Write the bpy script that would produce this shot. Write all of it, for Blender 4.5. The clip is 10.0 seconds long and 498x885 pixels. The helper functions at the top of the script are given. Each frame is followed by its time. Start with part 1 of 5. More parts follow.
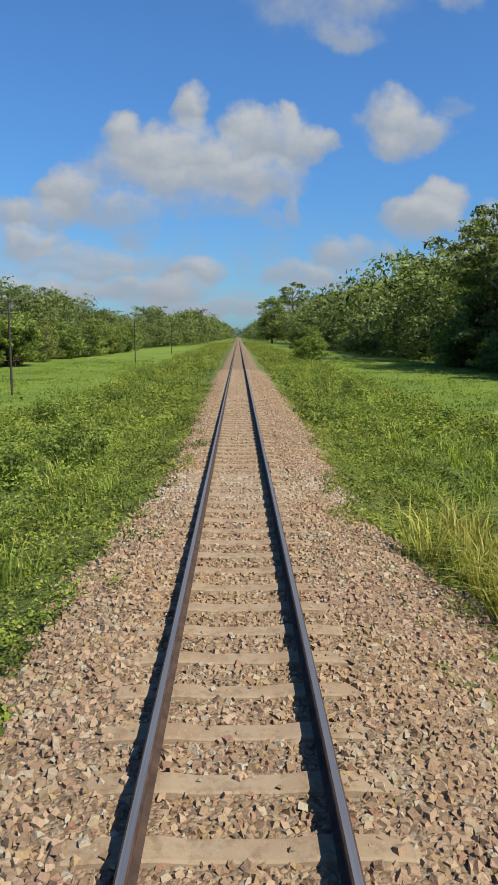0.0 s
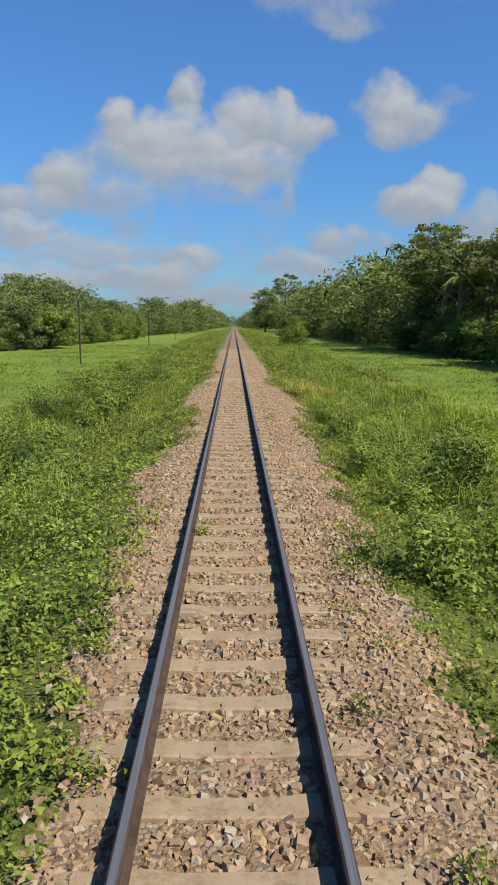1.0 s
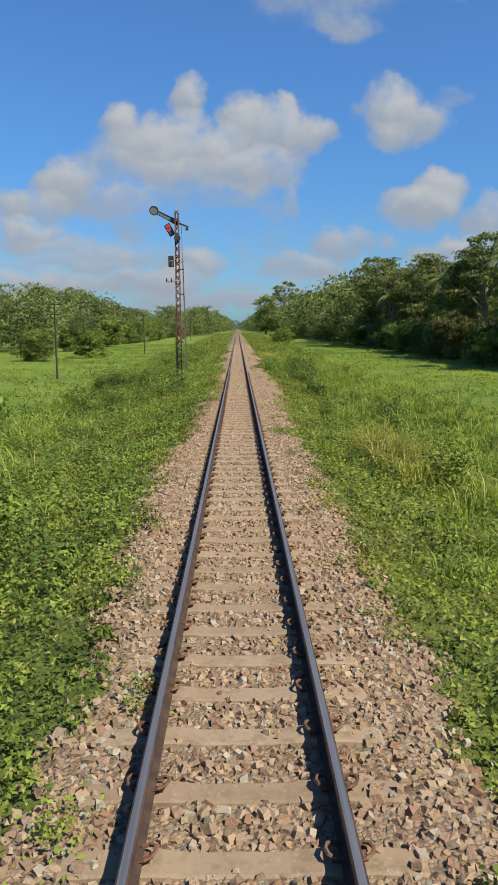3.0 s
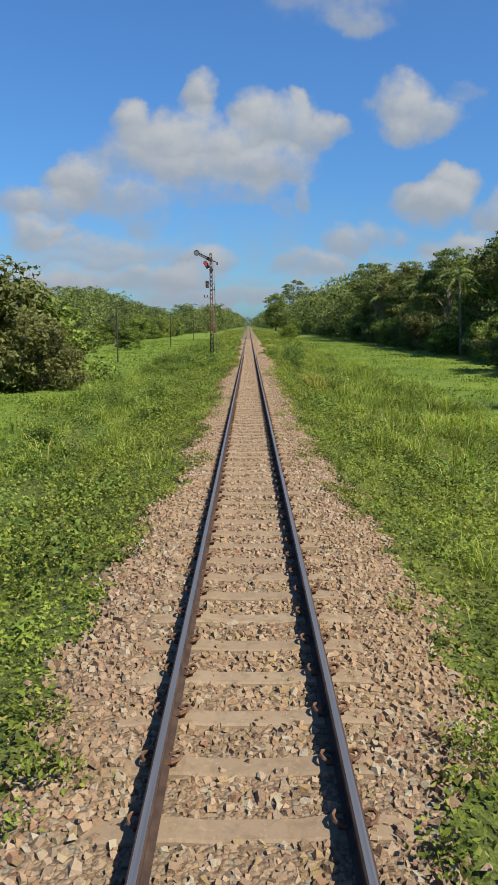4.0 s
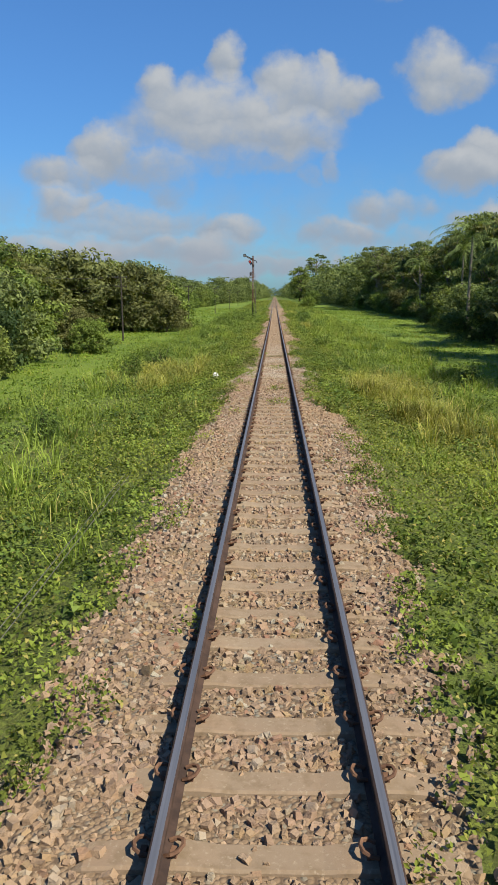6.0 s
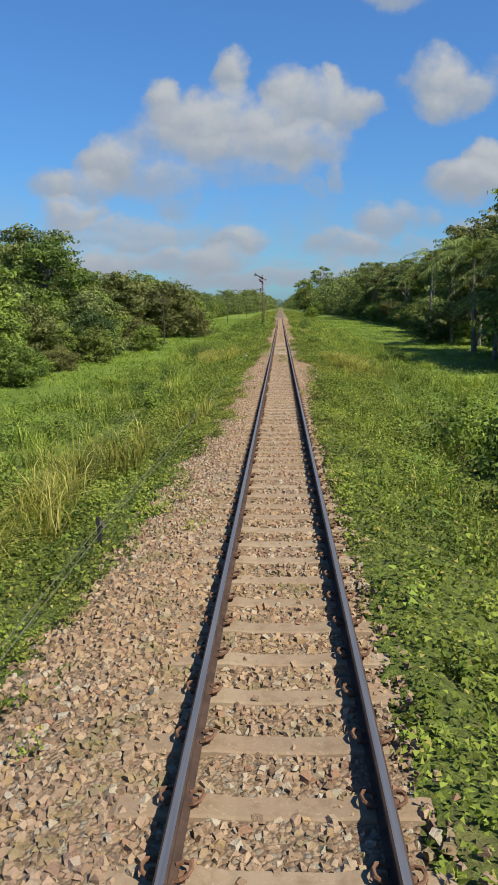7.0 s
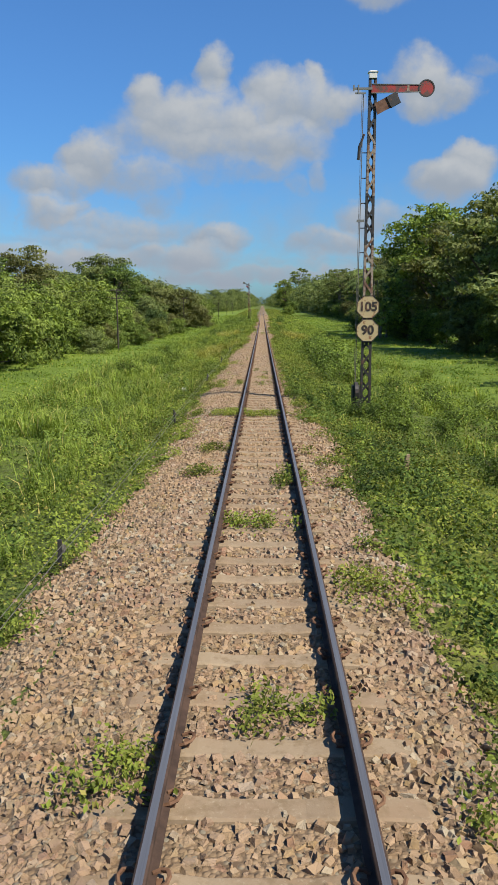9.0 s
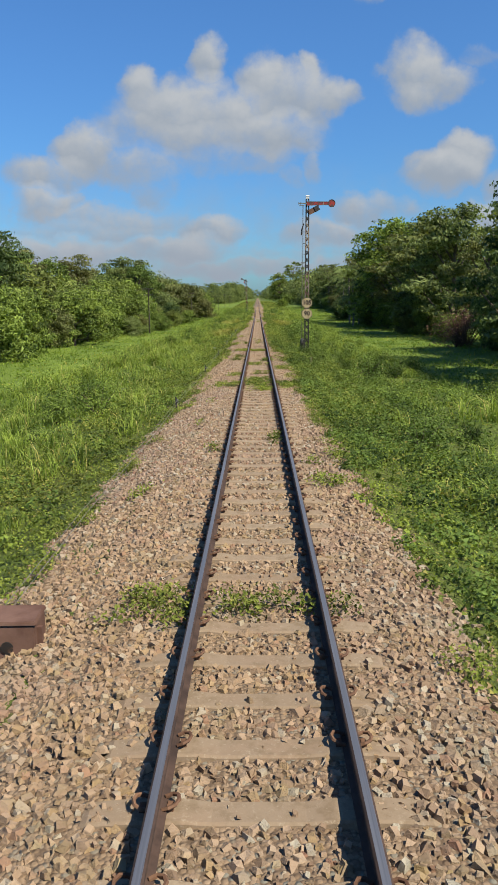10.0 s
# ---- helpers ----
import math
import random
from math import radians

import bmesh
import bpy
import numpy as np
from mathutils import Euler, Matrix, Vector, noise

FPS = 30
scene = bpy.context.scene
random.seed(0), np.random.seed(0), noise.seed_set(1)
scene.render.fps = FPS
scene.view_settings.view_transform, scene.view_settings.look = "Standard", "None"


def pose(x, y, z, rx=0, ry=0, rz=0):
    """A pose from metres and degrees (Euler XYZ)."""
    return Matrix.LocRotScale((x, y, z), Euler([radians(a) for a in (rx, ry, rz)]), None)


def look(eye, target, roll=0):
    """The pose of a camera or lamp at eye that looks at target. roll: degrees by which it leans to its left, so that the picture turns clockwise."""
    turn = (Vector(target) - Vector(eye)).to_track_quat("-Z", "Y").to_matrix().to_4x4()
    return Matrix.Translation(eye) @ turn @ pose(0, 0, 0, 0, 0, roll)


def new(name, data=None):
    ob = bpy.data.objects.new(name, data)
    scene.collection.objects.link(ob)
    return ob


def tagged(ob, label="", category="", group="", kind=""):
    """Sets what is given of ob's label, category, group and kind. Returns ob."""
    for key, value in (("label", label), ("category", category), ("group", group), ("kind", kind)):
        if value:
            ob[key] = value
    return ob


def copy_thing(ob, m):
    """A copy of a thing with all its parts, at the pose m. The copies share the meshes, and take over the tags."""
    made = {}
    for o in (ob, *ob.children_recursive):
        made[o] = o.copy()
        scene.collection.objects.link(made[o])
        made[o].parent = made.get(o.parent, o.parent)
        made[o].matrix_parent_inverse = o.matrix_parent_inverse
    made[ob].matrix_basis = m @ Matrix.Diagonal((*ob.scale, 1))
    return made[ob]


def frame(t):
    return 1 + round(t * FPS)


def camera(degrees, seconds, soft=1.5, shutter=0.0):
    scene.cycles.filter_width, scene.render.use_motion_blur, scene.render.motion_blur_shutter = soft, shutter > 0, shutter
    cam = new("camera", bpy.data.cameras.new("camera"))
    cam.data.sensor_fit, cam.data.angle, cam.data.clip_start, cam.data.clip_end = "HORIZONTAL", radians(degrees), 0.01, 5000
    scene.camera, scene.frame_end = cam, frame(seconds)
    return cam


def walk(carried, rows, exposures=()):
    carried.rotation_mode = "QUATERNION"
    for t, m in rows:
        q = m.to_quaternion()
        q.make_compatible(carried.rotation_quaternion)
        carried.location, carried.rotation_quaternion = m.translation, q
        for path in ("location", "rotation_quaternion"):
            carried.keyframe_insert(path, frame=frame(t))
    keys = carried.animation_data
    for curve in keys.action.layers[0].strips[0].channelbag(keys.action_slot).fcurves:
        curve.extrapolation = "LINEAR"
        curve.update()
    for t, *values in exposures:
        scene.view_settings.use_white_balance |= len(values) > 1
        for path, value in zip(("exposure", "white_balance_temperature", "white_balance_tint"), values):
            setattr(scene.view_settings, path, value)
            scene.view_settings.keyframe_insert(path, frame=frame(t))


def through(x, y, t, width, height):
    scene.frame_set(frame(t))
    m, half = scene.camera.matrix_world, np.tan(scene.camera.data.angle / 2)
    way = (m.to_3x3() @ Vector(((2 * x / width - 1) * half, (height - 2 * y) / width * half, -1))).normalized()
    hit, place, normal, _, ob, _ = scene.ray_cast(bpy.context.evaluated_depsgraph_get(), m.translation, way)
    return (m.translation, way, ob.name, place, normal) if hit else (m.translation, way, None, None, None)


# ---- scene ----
# ---- the line of the track ----
# x across, y along, z up; the railheads far ahead lie at z = 0, and the line climbs slowly behind y = 0
SAG = 3.1e-5


def rise(y):
    return SAG * min(y, 0.0) ** 2


def rise_np(y):
    return SAG * np.minimum(y, 0.0) ** 2


# ---- camera ----
cam = camera(36.4, 10.0, soft=1.5)
EYE, TILT, LEAN, TURN = 2.556, -8.03, 0.0, -0.81
# seconds, place along the line, yaw, pitch, roll
ROWS = [
    (0.0, 0.25, 0.0, 0.0, 0.0), (0.5, -11.8, -0.23, -0.29, 0.01), (1.0, -23.95, -0.37, -0.83, -0.18), (1.5, -35.6, -0.18, -0.97, -0.13),
    (2.0, -47.51, -0.07, -0.68, 0.23), (2.5, -59.41, -0.14, -0.53, 0.3), (4.0, -95.01, 0.83, -0.85, 0.27), (4.5, -106.23, 1.32, -1.1, 0.14),
    (5.0, -118.02, 1.75, -2.68, 0.1), (5.5, -129.78, 2.39, -3.29, -0.22), (7.0, -163.81, 3.21, -2.2, 0.25), (7.5, -175.68, 3.16, -2.44, 0.0),
    (8.0, -187.85, 2.95, -2.95, -0.15), (8.5, -199.84, 2.25, -2.84, -0.21), (9.0, -212.28, 1.79, -2.4, -0.05), (9.5, -225.23, 1.45, -2.57, 0.23),
    (10.0, -238.57, 1.5, -2.97, 0.27)]
BASE = pose(0, 0, 0, TILT, LEAN, TURN)
walk(cam, [(t, pose(0, y, EYE + rise(y)) @ BASE @ pose(0, 0, 0, 90 + pitch, roll, yaw)) for t, y, yaw, pitch, roll in ROWS])
scene.view_settings.exposure = 0.8

# ---- sun and sky ----
SUN_EL, SUN_DIR = radians(50), Vector((1, -0.8, 0)).normalized()
sun = new("sun", bpy.data.lights.new("sun", "SUN"))
sun.data.energy, sun.data.angle, sun.data.color = 5.0, radians(0.6), (1.0, 0.91, 0.75)
towards = SUN_DIR * math.cos(SUN_EL) + Vector((0, 0, math.sin(SUN_EL)))
sun.matrix_world = look(towards * 60, (0, 0, 0))

# clouds: middle (x / y, z / y), half width, half height, weight
CLOUDS = [
    (0.10, 0.425, 0.105, 0.048, 0.62), (0.127, 0.381, 0.052, 0.024, 0.6), (0.03, 0.43, 0.05, 0.03, 0.45), (0.27, 0.425, 0.045, 0.022, 0.7), (-0.146, 0.255, 0.034, 0.034, 1.0),
    (-0.066, 0.292, 0.026, 0.036, 1.0), (-0.086, 0.229, 0.107, 0.047, 1.0), (0.000, 0.268, 0.032, 0.038, 1.0),
    (0.034, 0.250, 0.066, 0.046, 1.0), (0.054, 0.276, 0.020, 0.028, 0.95), (0.088, 0.252, 0.034, 0.026, 0.9), (-0.001, 0.206, 0.086, 0.030, 0.9),
    (0.192, 0.276, 0.050, 0.043, 1.0), (0.228, 0.264, 0.04, 0.028, 0.9), (0.268, 0.29, 0.026, 0.018, 0.5), (0.18, 0.25, 0.036, 0.024, 0.7), (-0.227, 0.188, 0.044, 0.040, 1.0),
    (-0.274, 0.160, 0.058, 0.029, 0.8), (0.228, 0.162, 0.056, 0.032, 1.0), (0.25, 0.182, 0.034, 0.028, 1.0), (0.318, 0.147, 0.044, 0.033, 0.8),
    (-0.274, 0.124, 0.05, 0.026, 1.0), (-0.207, 0.11, 0.034, 0.020, 0.75), (-0.067, 0.089, 0.048, 0.023, 0.9),
    (0.134, 0.116, 0.066, 0.024, 0.75)]
CLOUDS += [(0.064, 0.173, 0.016, 0.025, 0.6), (-0.131, 0.150, 0.035, 0.035, 0.55), (0.035, 0.157, 0.025, 0.019, 0.45), (-0.24, 0.085, 0.16, 0.022, 0.6),
           (0.02, 0.055, 0.2, 0.02, 0.55), (0.2, 0.075, 0.12, 0.022, 0.55), (-0.03, 0.175, 0.10, 0.02, 0.5), (-0.17, 0.215, 0.05, 0.03, 0.6),
           (-0.3, 0.065, 0.15, 0.022, 0.9), (0.29, 0.10, 0.09, 0.025, 0.85), (-0.12, 0.066, 0.09, 0.022, 0.85), (0.08, 0.085, 0.06, 0.022, 0.8),
           (-0.21, 0.10, 0.12, 0.03, 0.75), (-0.16, 0.17, 0.07, 0.03, 0.75), (-0.09, 0.20, 0.10, 0.03, 0.7), (0.0, 0.045, 0.16, 0.016, 0.85)]


class Nodes:
    """Short hand for node trees."""

    def __init__(self, tree):
        self.tree = tree
        tree.nodes.clear()

    def add(self, kind, **values):
        n = self.tree.nodes.new(kind)
        for key, value in values.items():
            n.inputs[key.replace("_", " ")].default_value = value
        return n

    def link(self, a, b):
        self.tree.links.new(a, b)

    def feed(self, value, socket):
        if isinstance(value, (int, float)):
            socket.default_value = value
        else:
            self.link(value, socket)

    def math(self, op, a, b=0.0, c=0.0, clamp=False):
        n = self.tree.nodes.new("ShaderNodeMath")
        n.operation, n.use_clamp = op, clamp
        for i, v in enumerate((a, b, c)):
            self.feed(v, n.inputs[i])
        return n.outputs[0]

    def mix(self, fac, a, b, blend="MIX"):
        n = self.tree.nodes.new("ShaderNodeMix")
        n.data_type, n.blend_type = "RGBA", blend
        self.feed(fac, n.inputs[0])
        for v, s in ((a, n.inputs[6]), (b, n.inputs[7])):
            if isinstance(v, tuple):
                s.default_value = (*v, 1) if len(v) == 3 else v
            else:
                self.link(v, s)
        return n.outputs[2]

    def noise(self, vec, scale, detail=4.0, rough=0.55, dist=0.0):
        n = self.add("ShaderNodeTexNoise", Scale=scale, Detail=detail, Roughness=rough, Distortion=dist)
        if vec is not None:
            self.link(vec, n.inputs["Vector"])
        return n.outputs["Fac"]

    def ramp(self, fac, lo, hi, smooth=True):
        n = self.tree.nodes.new("ShaderNodeMapRange")
        n.interpolation_type = "SMOOTHSTEP" if smooth else "LINEAR"
        n.inputs[1].default_value, n.inputs[2].default_value = lo, hi
        self.link(fac, n.inputs[0])
        return n.outputs[0]


def build_world():
    world = bpy.data.worlds.new("sky")
    world.use_nodes = True
    scene.world = world
    n = Nodes(world.node_tree)
    sky = n.tree.nodes.new("ShaderNodeTexSky")
    sky.sky_type, sky.sun_disc = "NISHITA", False
    sky.sun_elevation, sky.sun_rotation = SUN_EL, math.atan2(SUN_DIR.x, SUN_DIR.y)
    sky.air_density, sky.dust_density, sky.ozone_density = 1.0, 0.6, 3.0
    where = n.tree.nodes.new("ShaderNodeTexCoord").outputs["Generated"]
    sep = n.tree.nodes.new("ShaderNodeSeparateXYZ")
    n.link(where, sep.inputs[0])
    ahead = n.math("MAXIMUM", sep.outputs[1], 0.05)
    u, v = n.math("DIVIDE", sep.outputs[0], ahead), n.math("DIVIDE", sep.outputs[2], ahead)
    uv = n.tree.nodes.new("ShaderNodeCombineXYZ")
    n.link(u, uv.inputs[0]), n.link(v, uv.inputs[1])
    # turbulence bends the outlines
    billow = n.noise(uv.outputs[0], 30, 6, 0.55)
    u = n.math("ADD", u, n.math("MULTIPLY", n.math("SUBTRACT", n.noise(uv.outputs[0], 14, 5, 0.55), 0.5), 0.075))
    v2 = n.math("ADD", v, n.math("MULTIPLY", n.math("SUBTRACT", n.noise(uv.outputs[0], 17, 5, 0.55), 0.5), 0.055))
    wisp = n.noise(uv.outputs[0], 9, 4, 0.55)
    total = lit = None
    for cu, cv, ru, rv, w in CLOUDS:
        du = n.math("MULTIPLY", n.math("SUBTRACT", u, cu + 0.007), 1 / ru)
        dv = n.math("MULTIPLY", n.math("SUBTRACT", v2, cv - 0.009), 1 / rv)
        # flat crowns above, long soft skirts below
        down = n.math("MAXIMUM", n.math("MULTIPLY", dv, 1.1), n.math("MULTIPLY", dv, -0.92))
        d2 = n.math("ADD", n.math("MULTIPLY", du, du), n.math("MULTIPLY", down, down))
        m = n.math("MULTIPLY", n.math("MULTIPLY", n.math("SUBTRACT", 1.6, d2), 0.75, clamp=True), w)
        top = n.math("MULTIPLY", m, n.math("MULTIPLY_ADD", dv, 0.6, n.math("MULTIPLY_ADD", du, 0.15, 0.35)))
        total = m if total is None else n.math("MAXIMUM", total, m)
        lit = top if lit is None else n.math("MAXIMUM", lit, top)
    soft = n.math("ADD", total, n.math("MULTIPLY", n.math("SUBTRACT", billow, 0.5), 0.9))
    soft = n.math("ADD", soft, n.math("MULTIPLY", n.math("SUBTRACT", wisp, 0.5), 0.9))
    cover = n.math("MULTIPLY", n.ramp(soft, 0.05, 1.05), n.ramp(total, 0.0, 0.5))
    cover = n.math("MULTIPLY", cover, n.ramp(total, 0.0, 0.5))
    low = n.math("MULTIPLY", n.ramp(v, 0.19, 0.05), n.ramp(n.math("MULTIPLY_ADD", billow, 0.4, n.math("MULTIPLY", wisp, 0.6)), 0.36, 0.62))
    cover = n.math("MAXIMUM", cover, n.math("MULTIPLY", low, 0.5))
    bright = n.ramp(n.math("ADD", lit, n.math("MULTIPLY", n.math("SUBTRACT", billow, 0.5), 0.45)), 0.05, 1.0)
    bright = n.math("MULTIPLY", bright, n.ramp(v, 0.0, 0.10))
    white = n.mix(bright, (3.45, 4.0, 4.75), (5.9, 6.1, 6.3))
    # clear tropical air: deeper towards the horizon than the model's haze
    hue = n.mix(n.ramp(v, 0.02, 0.40), (0.50, 0.90, 1.29), (0.64, 1.095, 1.55))
    deep = n.mix(1.0, sky.outputs[0], hue, "MULTIPLY")
    both = n.mix(n.math("MULTIPLY", cover, n.ramp(sep.outputs[1], 0.1, 0.3)), deep, white)
    back = n.add("ShaderNodeBackground", Strength=0.0555)
    n.link(both, back.inputs["Color"])
    out = n.tree.nodes.new("ShaderNodeOutputWorld")
    n.link(back.outputs[0], out.inputs[0])


build_world()


# ---- materials ----
def material(name):
    m = bpy.data.materials.new(name)
    m.use_nodes = True
    n = Nodes(m.node_tree)
    out = n.tree.nodes.new("ShaderNodeOutputMaterial")
    return m, n, out


def solid(n, out, colour, rough, metal=0.0, bump=None, depth=0.01, strength=0.6, spec=0.5):
    p = n.tree.nodes.new("ShaderNodeBsdfPrincipled")
    for v, key in ((colour, "Base Color"), (rough, "Roughness"), (metal, "Metallic")):
        if isinstance(v, tuple):
            p.inputs[key].default_value = (*v, 1)
        else:
            n.feed(v, p.inputs[key])
    p.inputs["Specular IOR Level"].default_value = spec
    if bump is not None:
        b = n.add("ShaderNodeBump", Distance=depth, Strength=strength)
        n.link(bump, b.inputs["Height"])
        n.link(b.outputs[0], p.inputs["Normal"])
    n.link(p.outputs[0], out.inputs[0])
    return p


def place(n):
    return n.tree.nodes.new("ShaderNodeTexCoord").outputs["Object"]


def leaf_material(name, dark, light, dry=None, through=0.35, gloss=0.6, scale=0.6, kinds=0.0, olive=0.0):
    """Leaves: a colour of their own for each, patches over the ground, light shining through."""
    m, n, out = material(name)
    geo = n.tree.nodes.new("ShaderNodeNewGeometry")
    patch = n.ramp(n.noise(geo.outputs["Position"], scale, 3), 0.3, 0.7)
    fine = n.ramp(n.noise(geo.outputs["Position"], 2.6, 4, 0.65), 0.3, 0.7)
    f = n.math("ADD", n.math("MULTIPLY", geo.outputs["Random Per Island"], 0.30), n.math("MULTIPLY", patch, 0.36))
    f = n.math("ADD", f, n.math("MULTIPLY", fine, 0.34))
    c = n.mix(n.ramp(f, 0.12, 0.88), tuple(k * 0.72 for k in dark), tuple(k * 1.06 for k in light))
    if olive:
        tired = n.ramp(n.noise(geo.outputs["Position"], 0.11, 4, 0.6), 0.42, 0.62)
        c = n.mix(n.math("MULTIPLY", tired, olive), c, n.mix(f, (0.058, 0.060, 0.016), (0.222, 0.222, 0.048)))
    if kinds:
        # each tree leans to olive, grey or deep green
        own = n.tree.nodes.new("ShaderNodeObjectInfo").outputs["Random"]
        c = n.mix(n.math("MULTIPLY", n.ramp(own, 0.55, 1.0), kinds), c, n.mix(f, (0.055, 0.052, 0.02), (0.205, 0.20, 0.075)))
        c = n.mix(n.math("MULTIPLY", n.ramp(own, 0.35, 0.0), kinds), c, n.mix(f, (0.012, 0.03, 0.011), (0.075, 0.13, 0.045)))
    if dry:
        c = n.mix(n.ramp(geo.outputs["Random Per Island"], 0.9, 0.97), c, dry)
    p = n.tree.nodes.new("ShaderNodeBsdfPrincipled")
    p.inputs["Roughness"].default_value, p.inputs["Specular IOR Level"].default_value = gloss, 0.12
    n.link(c, p.inputs["Base Color"])
    t = n.tree.nodes.new("ShaderNodeBsdfTranslucent")
    n.link(n.mix(1.0, c, (1.25, 1.2, 0.5), "MULTIPLY"), t.inputs["Color"])
    s = n.tree.nodes.new("ShaderNodeMixShader")
    s.inputs[0].default_value = through
    n.link(p.outputs[0], s.inputs[1]), n.link(t.outputs[0], s.inputs[2])
    n.link(s.outputs[0], out.inputs[0])
    return m


def pale_stretch(n, where):
    """Stretches of newer, paler stone along the line."""
    sep = n.tree.nodes.new("ShaderNodeSeparateXYZ")
    n.link(where, sep.inputs[0])
    along_y = n.math("ADD", sep.outputs[1], n.math("MULTIPLY", n.noise(where, 0.8, 3), 3.0))
    f = None
    for middle, reach in ((15.5, 1.8), (-97.0, 4.5), (-104.5, 2.0), (-110.5, 3.6)):
        g = n.ramp(n.math("ABSOLUTE", n.math("SUBTRACT", along_y, middle)), reach, reach * 0.4)
        f = g if f is None else n.math("MAXIMUM", f, g)
    f = n.math("MULTIPLY", f, n.ramp(n.noise(where, 1.2, 4, 0.6), 0.36, 0.6))
    return n.math("MULTIPLY", f, 0.5)


def mossy(n, where):
    """Moss and seedlings that tint the stones here and there, more where weeds close in."""
    sep = n.tree.nodes.new("ShaderNodeSeparateXYZ")
    n.link(where, sep.inputs[0])
    wet = n.ramp(n.math("ABSOLUTE", n.math("ADD", sep.outputs[1], 166.0)), 30.0, 8.0)
    spots = n.ramp(n.noise(where, 2.3, 5, 0.65), 0.52, 0.66)
    return n.math("MULTIPLY", spots, n.math("MULTIPLY_ADD", wet, 0.32, 0.22))


def stone_material(name, single):
    """Crushed pinkish granite; patches along the line are paler, stones differ one from another."""
    m, n, out = material(name)
    pos = n.tree.nodes.new("ShaderNodeNewGeometry")
    where = pos.outputs["Position"]
    if single:
        r = n.tree.nodes.new("ShaderNodeObjectInfo").outputs["Random"]
    else:
        r = pos.outputs["Random Per Island"]
    c = n.mix(r, (0.160, 0.104, 0.068), (0.375, 0.272, 0.184))
    r2 = n.math("FRACT", n.math("MULTIPLY", r, 7.31))
    c = n.mix(n.ramp(r2, 0.80, 0.95), c, (0.345, 0.312, 0.240))
    c = n.mix(n.ramp(r2, 0.14, 0.0), c, (0.225, 0.115, 0.075))
    r3 = n.math("FRACT", n.math("MULTIPLY", r, 23.7))
    c = n.mix(n.math("MULTIPLY", n.ramp(r3, 0.8, 0.95), 0.6), c, (0.30, 0.205, 0.085))
    # loads of stone differ: pink, ochre and grey stretches, and dust
    big = n.ramp(n.noise(where, 0.22, 3), 0.4, 0.65)
    c = n.mix(n.math("MULTIPLY", big, 0.4), c, (0.325, 0.215, 0.118))
    load = n.ramp(n.noise(where, 0.7, 3), 0.5, 0.68)
    c = n.mix(n.math("MULTIPLY", load, 0.4), c, (0.275, 0.180, 0.140))
    grey = n.ramp(n.noise(where, 1.1, 4), 0.56, 0.72)
    c = n.mix(n.math("MULTIPLY", grey, 0.4), c, (0.262, 0.240, 0.185))
    c = n.mix(pale_stretch(n, where), c, (0.45, 0.41, 0.33))
    c = n.mix(mossy(n, where), c, (0.105, 0.115, 0.030))
    grain = n.noise(where, 60, 4, 0.7)
    c = n.mix(n.math("MULTIPLY", grain, 0.42), c, (0.112, 0.088, 0.058))
    rough = n.math("ADD", grain, n.noise(where, 24, 3, 0.6))
    solid(n, out, c, 0.9, 0, rough, 0.012, 0.8, 0.25)
    return m


def ballast_material():
    """The bed between the stones: packed crushed stone and dust."""
    m, n, out = material("ballast_bed")
    where = n.tree.nodes.new("ShaderNodeNewGeometry").outputs["Position"]
    v = n.add("ShaderNodeTexVoronoi", Scale=30.0)
    n.link(where, v.inputs["Vector"])
    cell = n.tree.nodes.new("ShaderNodeSeparateColor")
    n.link(v.outputs["Color"], cell.inputs[0])
    c = n.mix(cell.outputs[0], (0.130, 0.088, 0.056), (0.250, 0.180, 0.118))
    c = n.mix(n.ramp(cell.outputs[1], 0.8, 0.95), c, (0.16, 0.15, 0.12))
    big = n.ramp(n.noise(where, 0.22, 3), 0.4, 0.65)
    c = n.mix(n.math("MULTIPLY", big, 0.3), c, (0.19, 0.135, 0.078))
    c = n.mix(pale_stretch(n, where), c, (0.33, 0.30, 0.24))
    edge = n.ramp(v.outputs["Distance"], 0.75, 0.3)
    # cell borders darkened: the gaps' shade and dirt are put into the colour
    c = n.mix(n.ramp(v.outputs["Distance"], 0.5, 0.9), c, (0.095, 0.065, 0.042))
    solid(n, out, c, 0.95, 0, edge, 0.02, 0.6, 0.2)
    return m


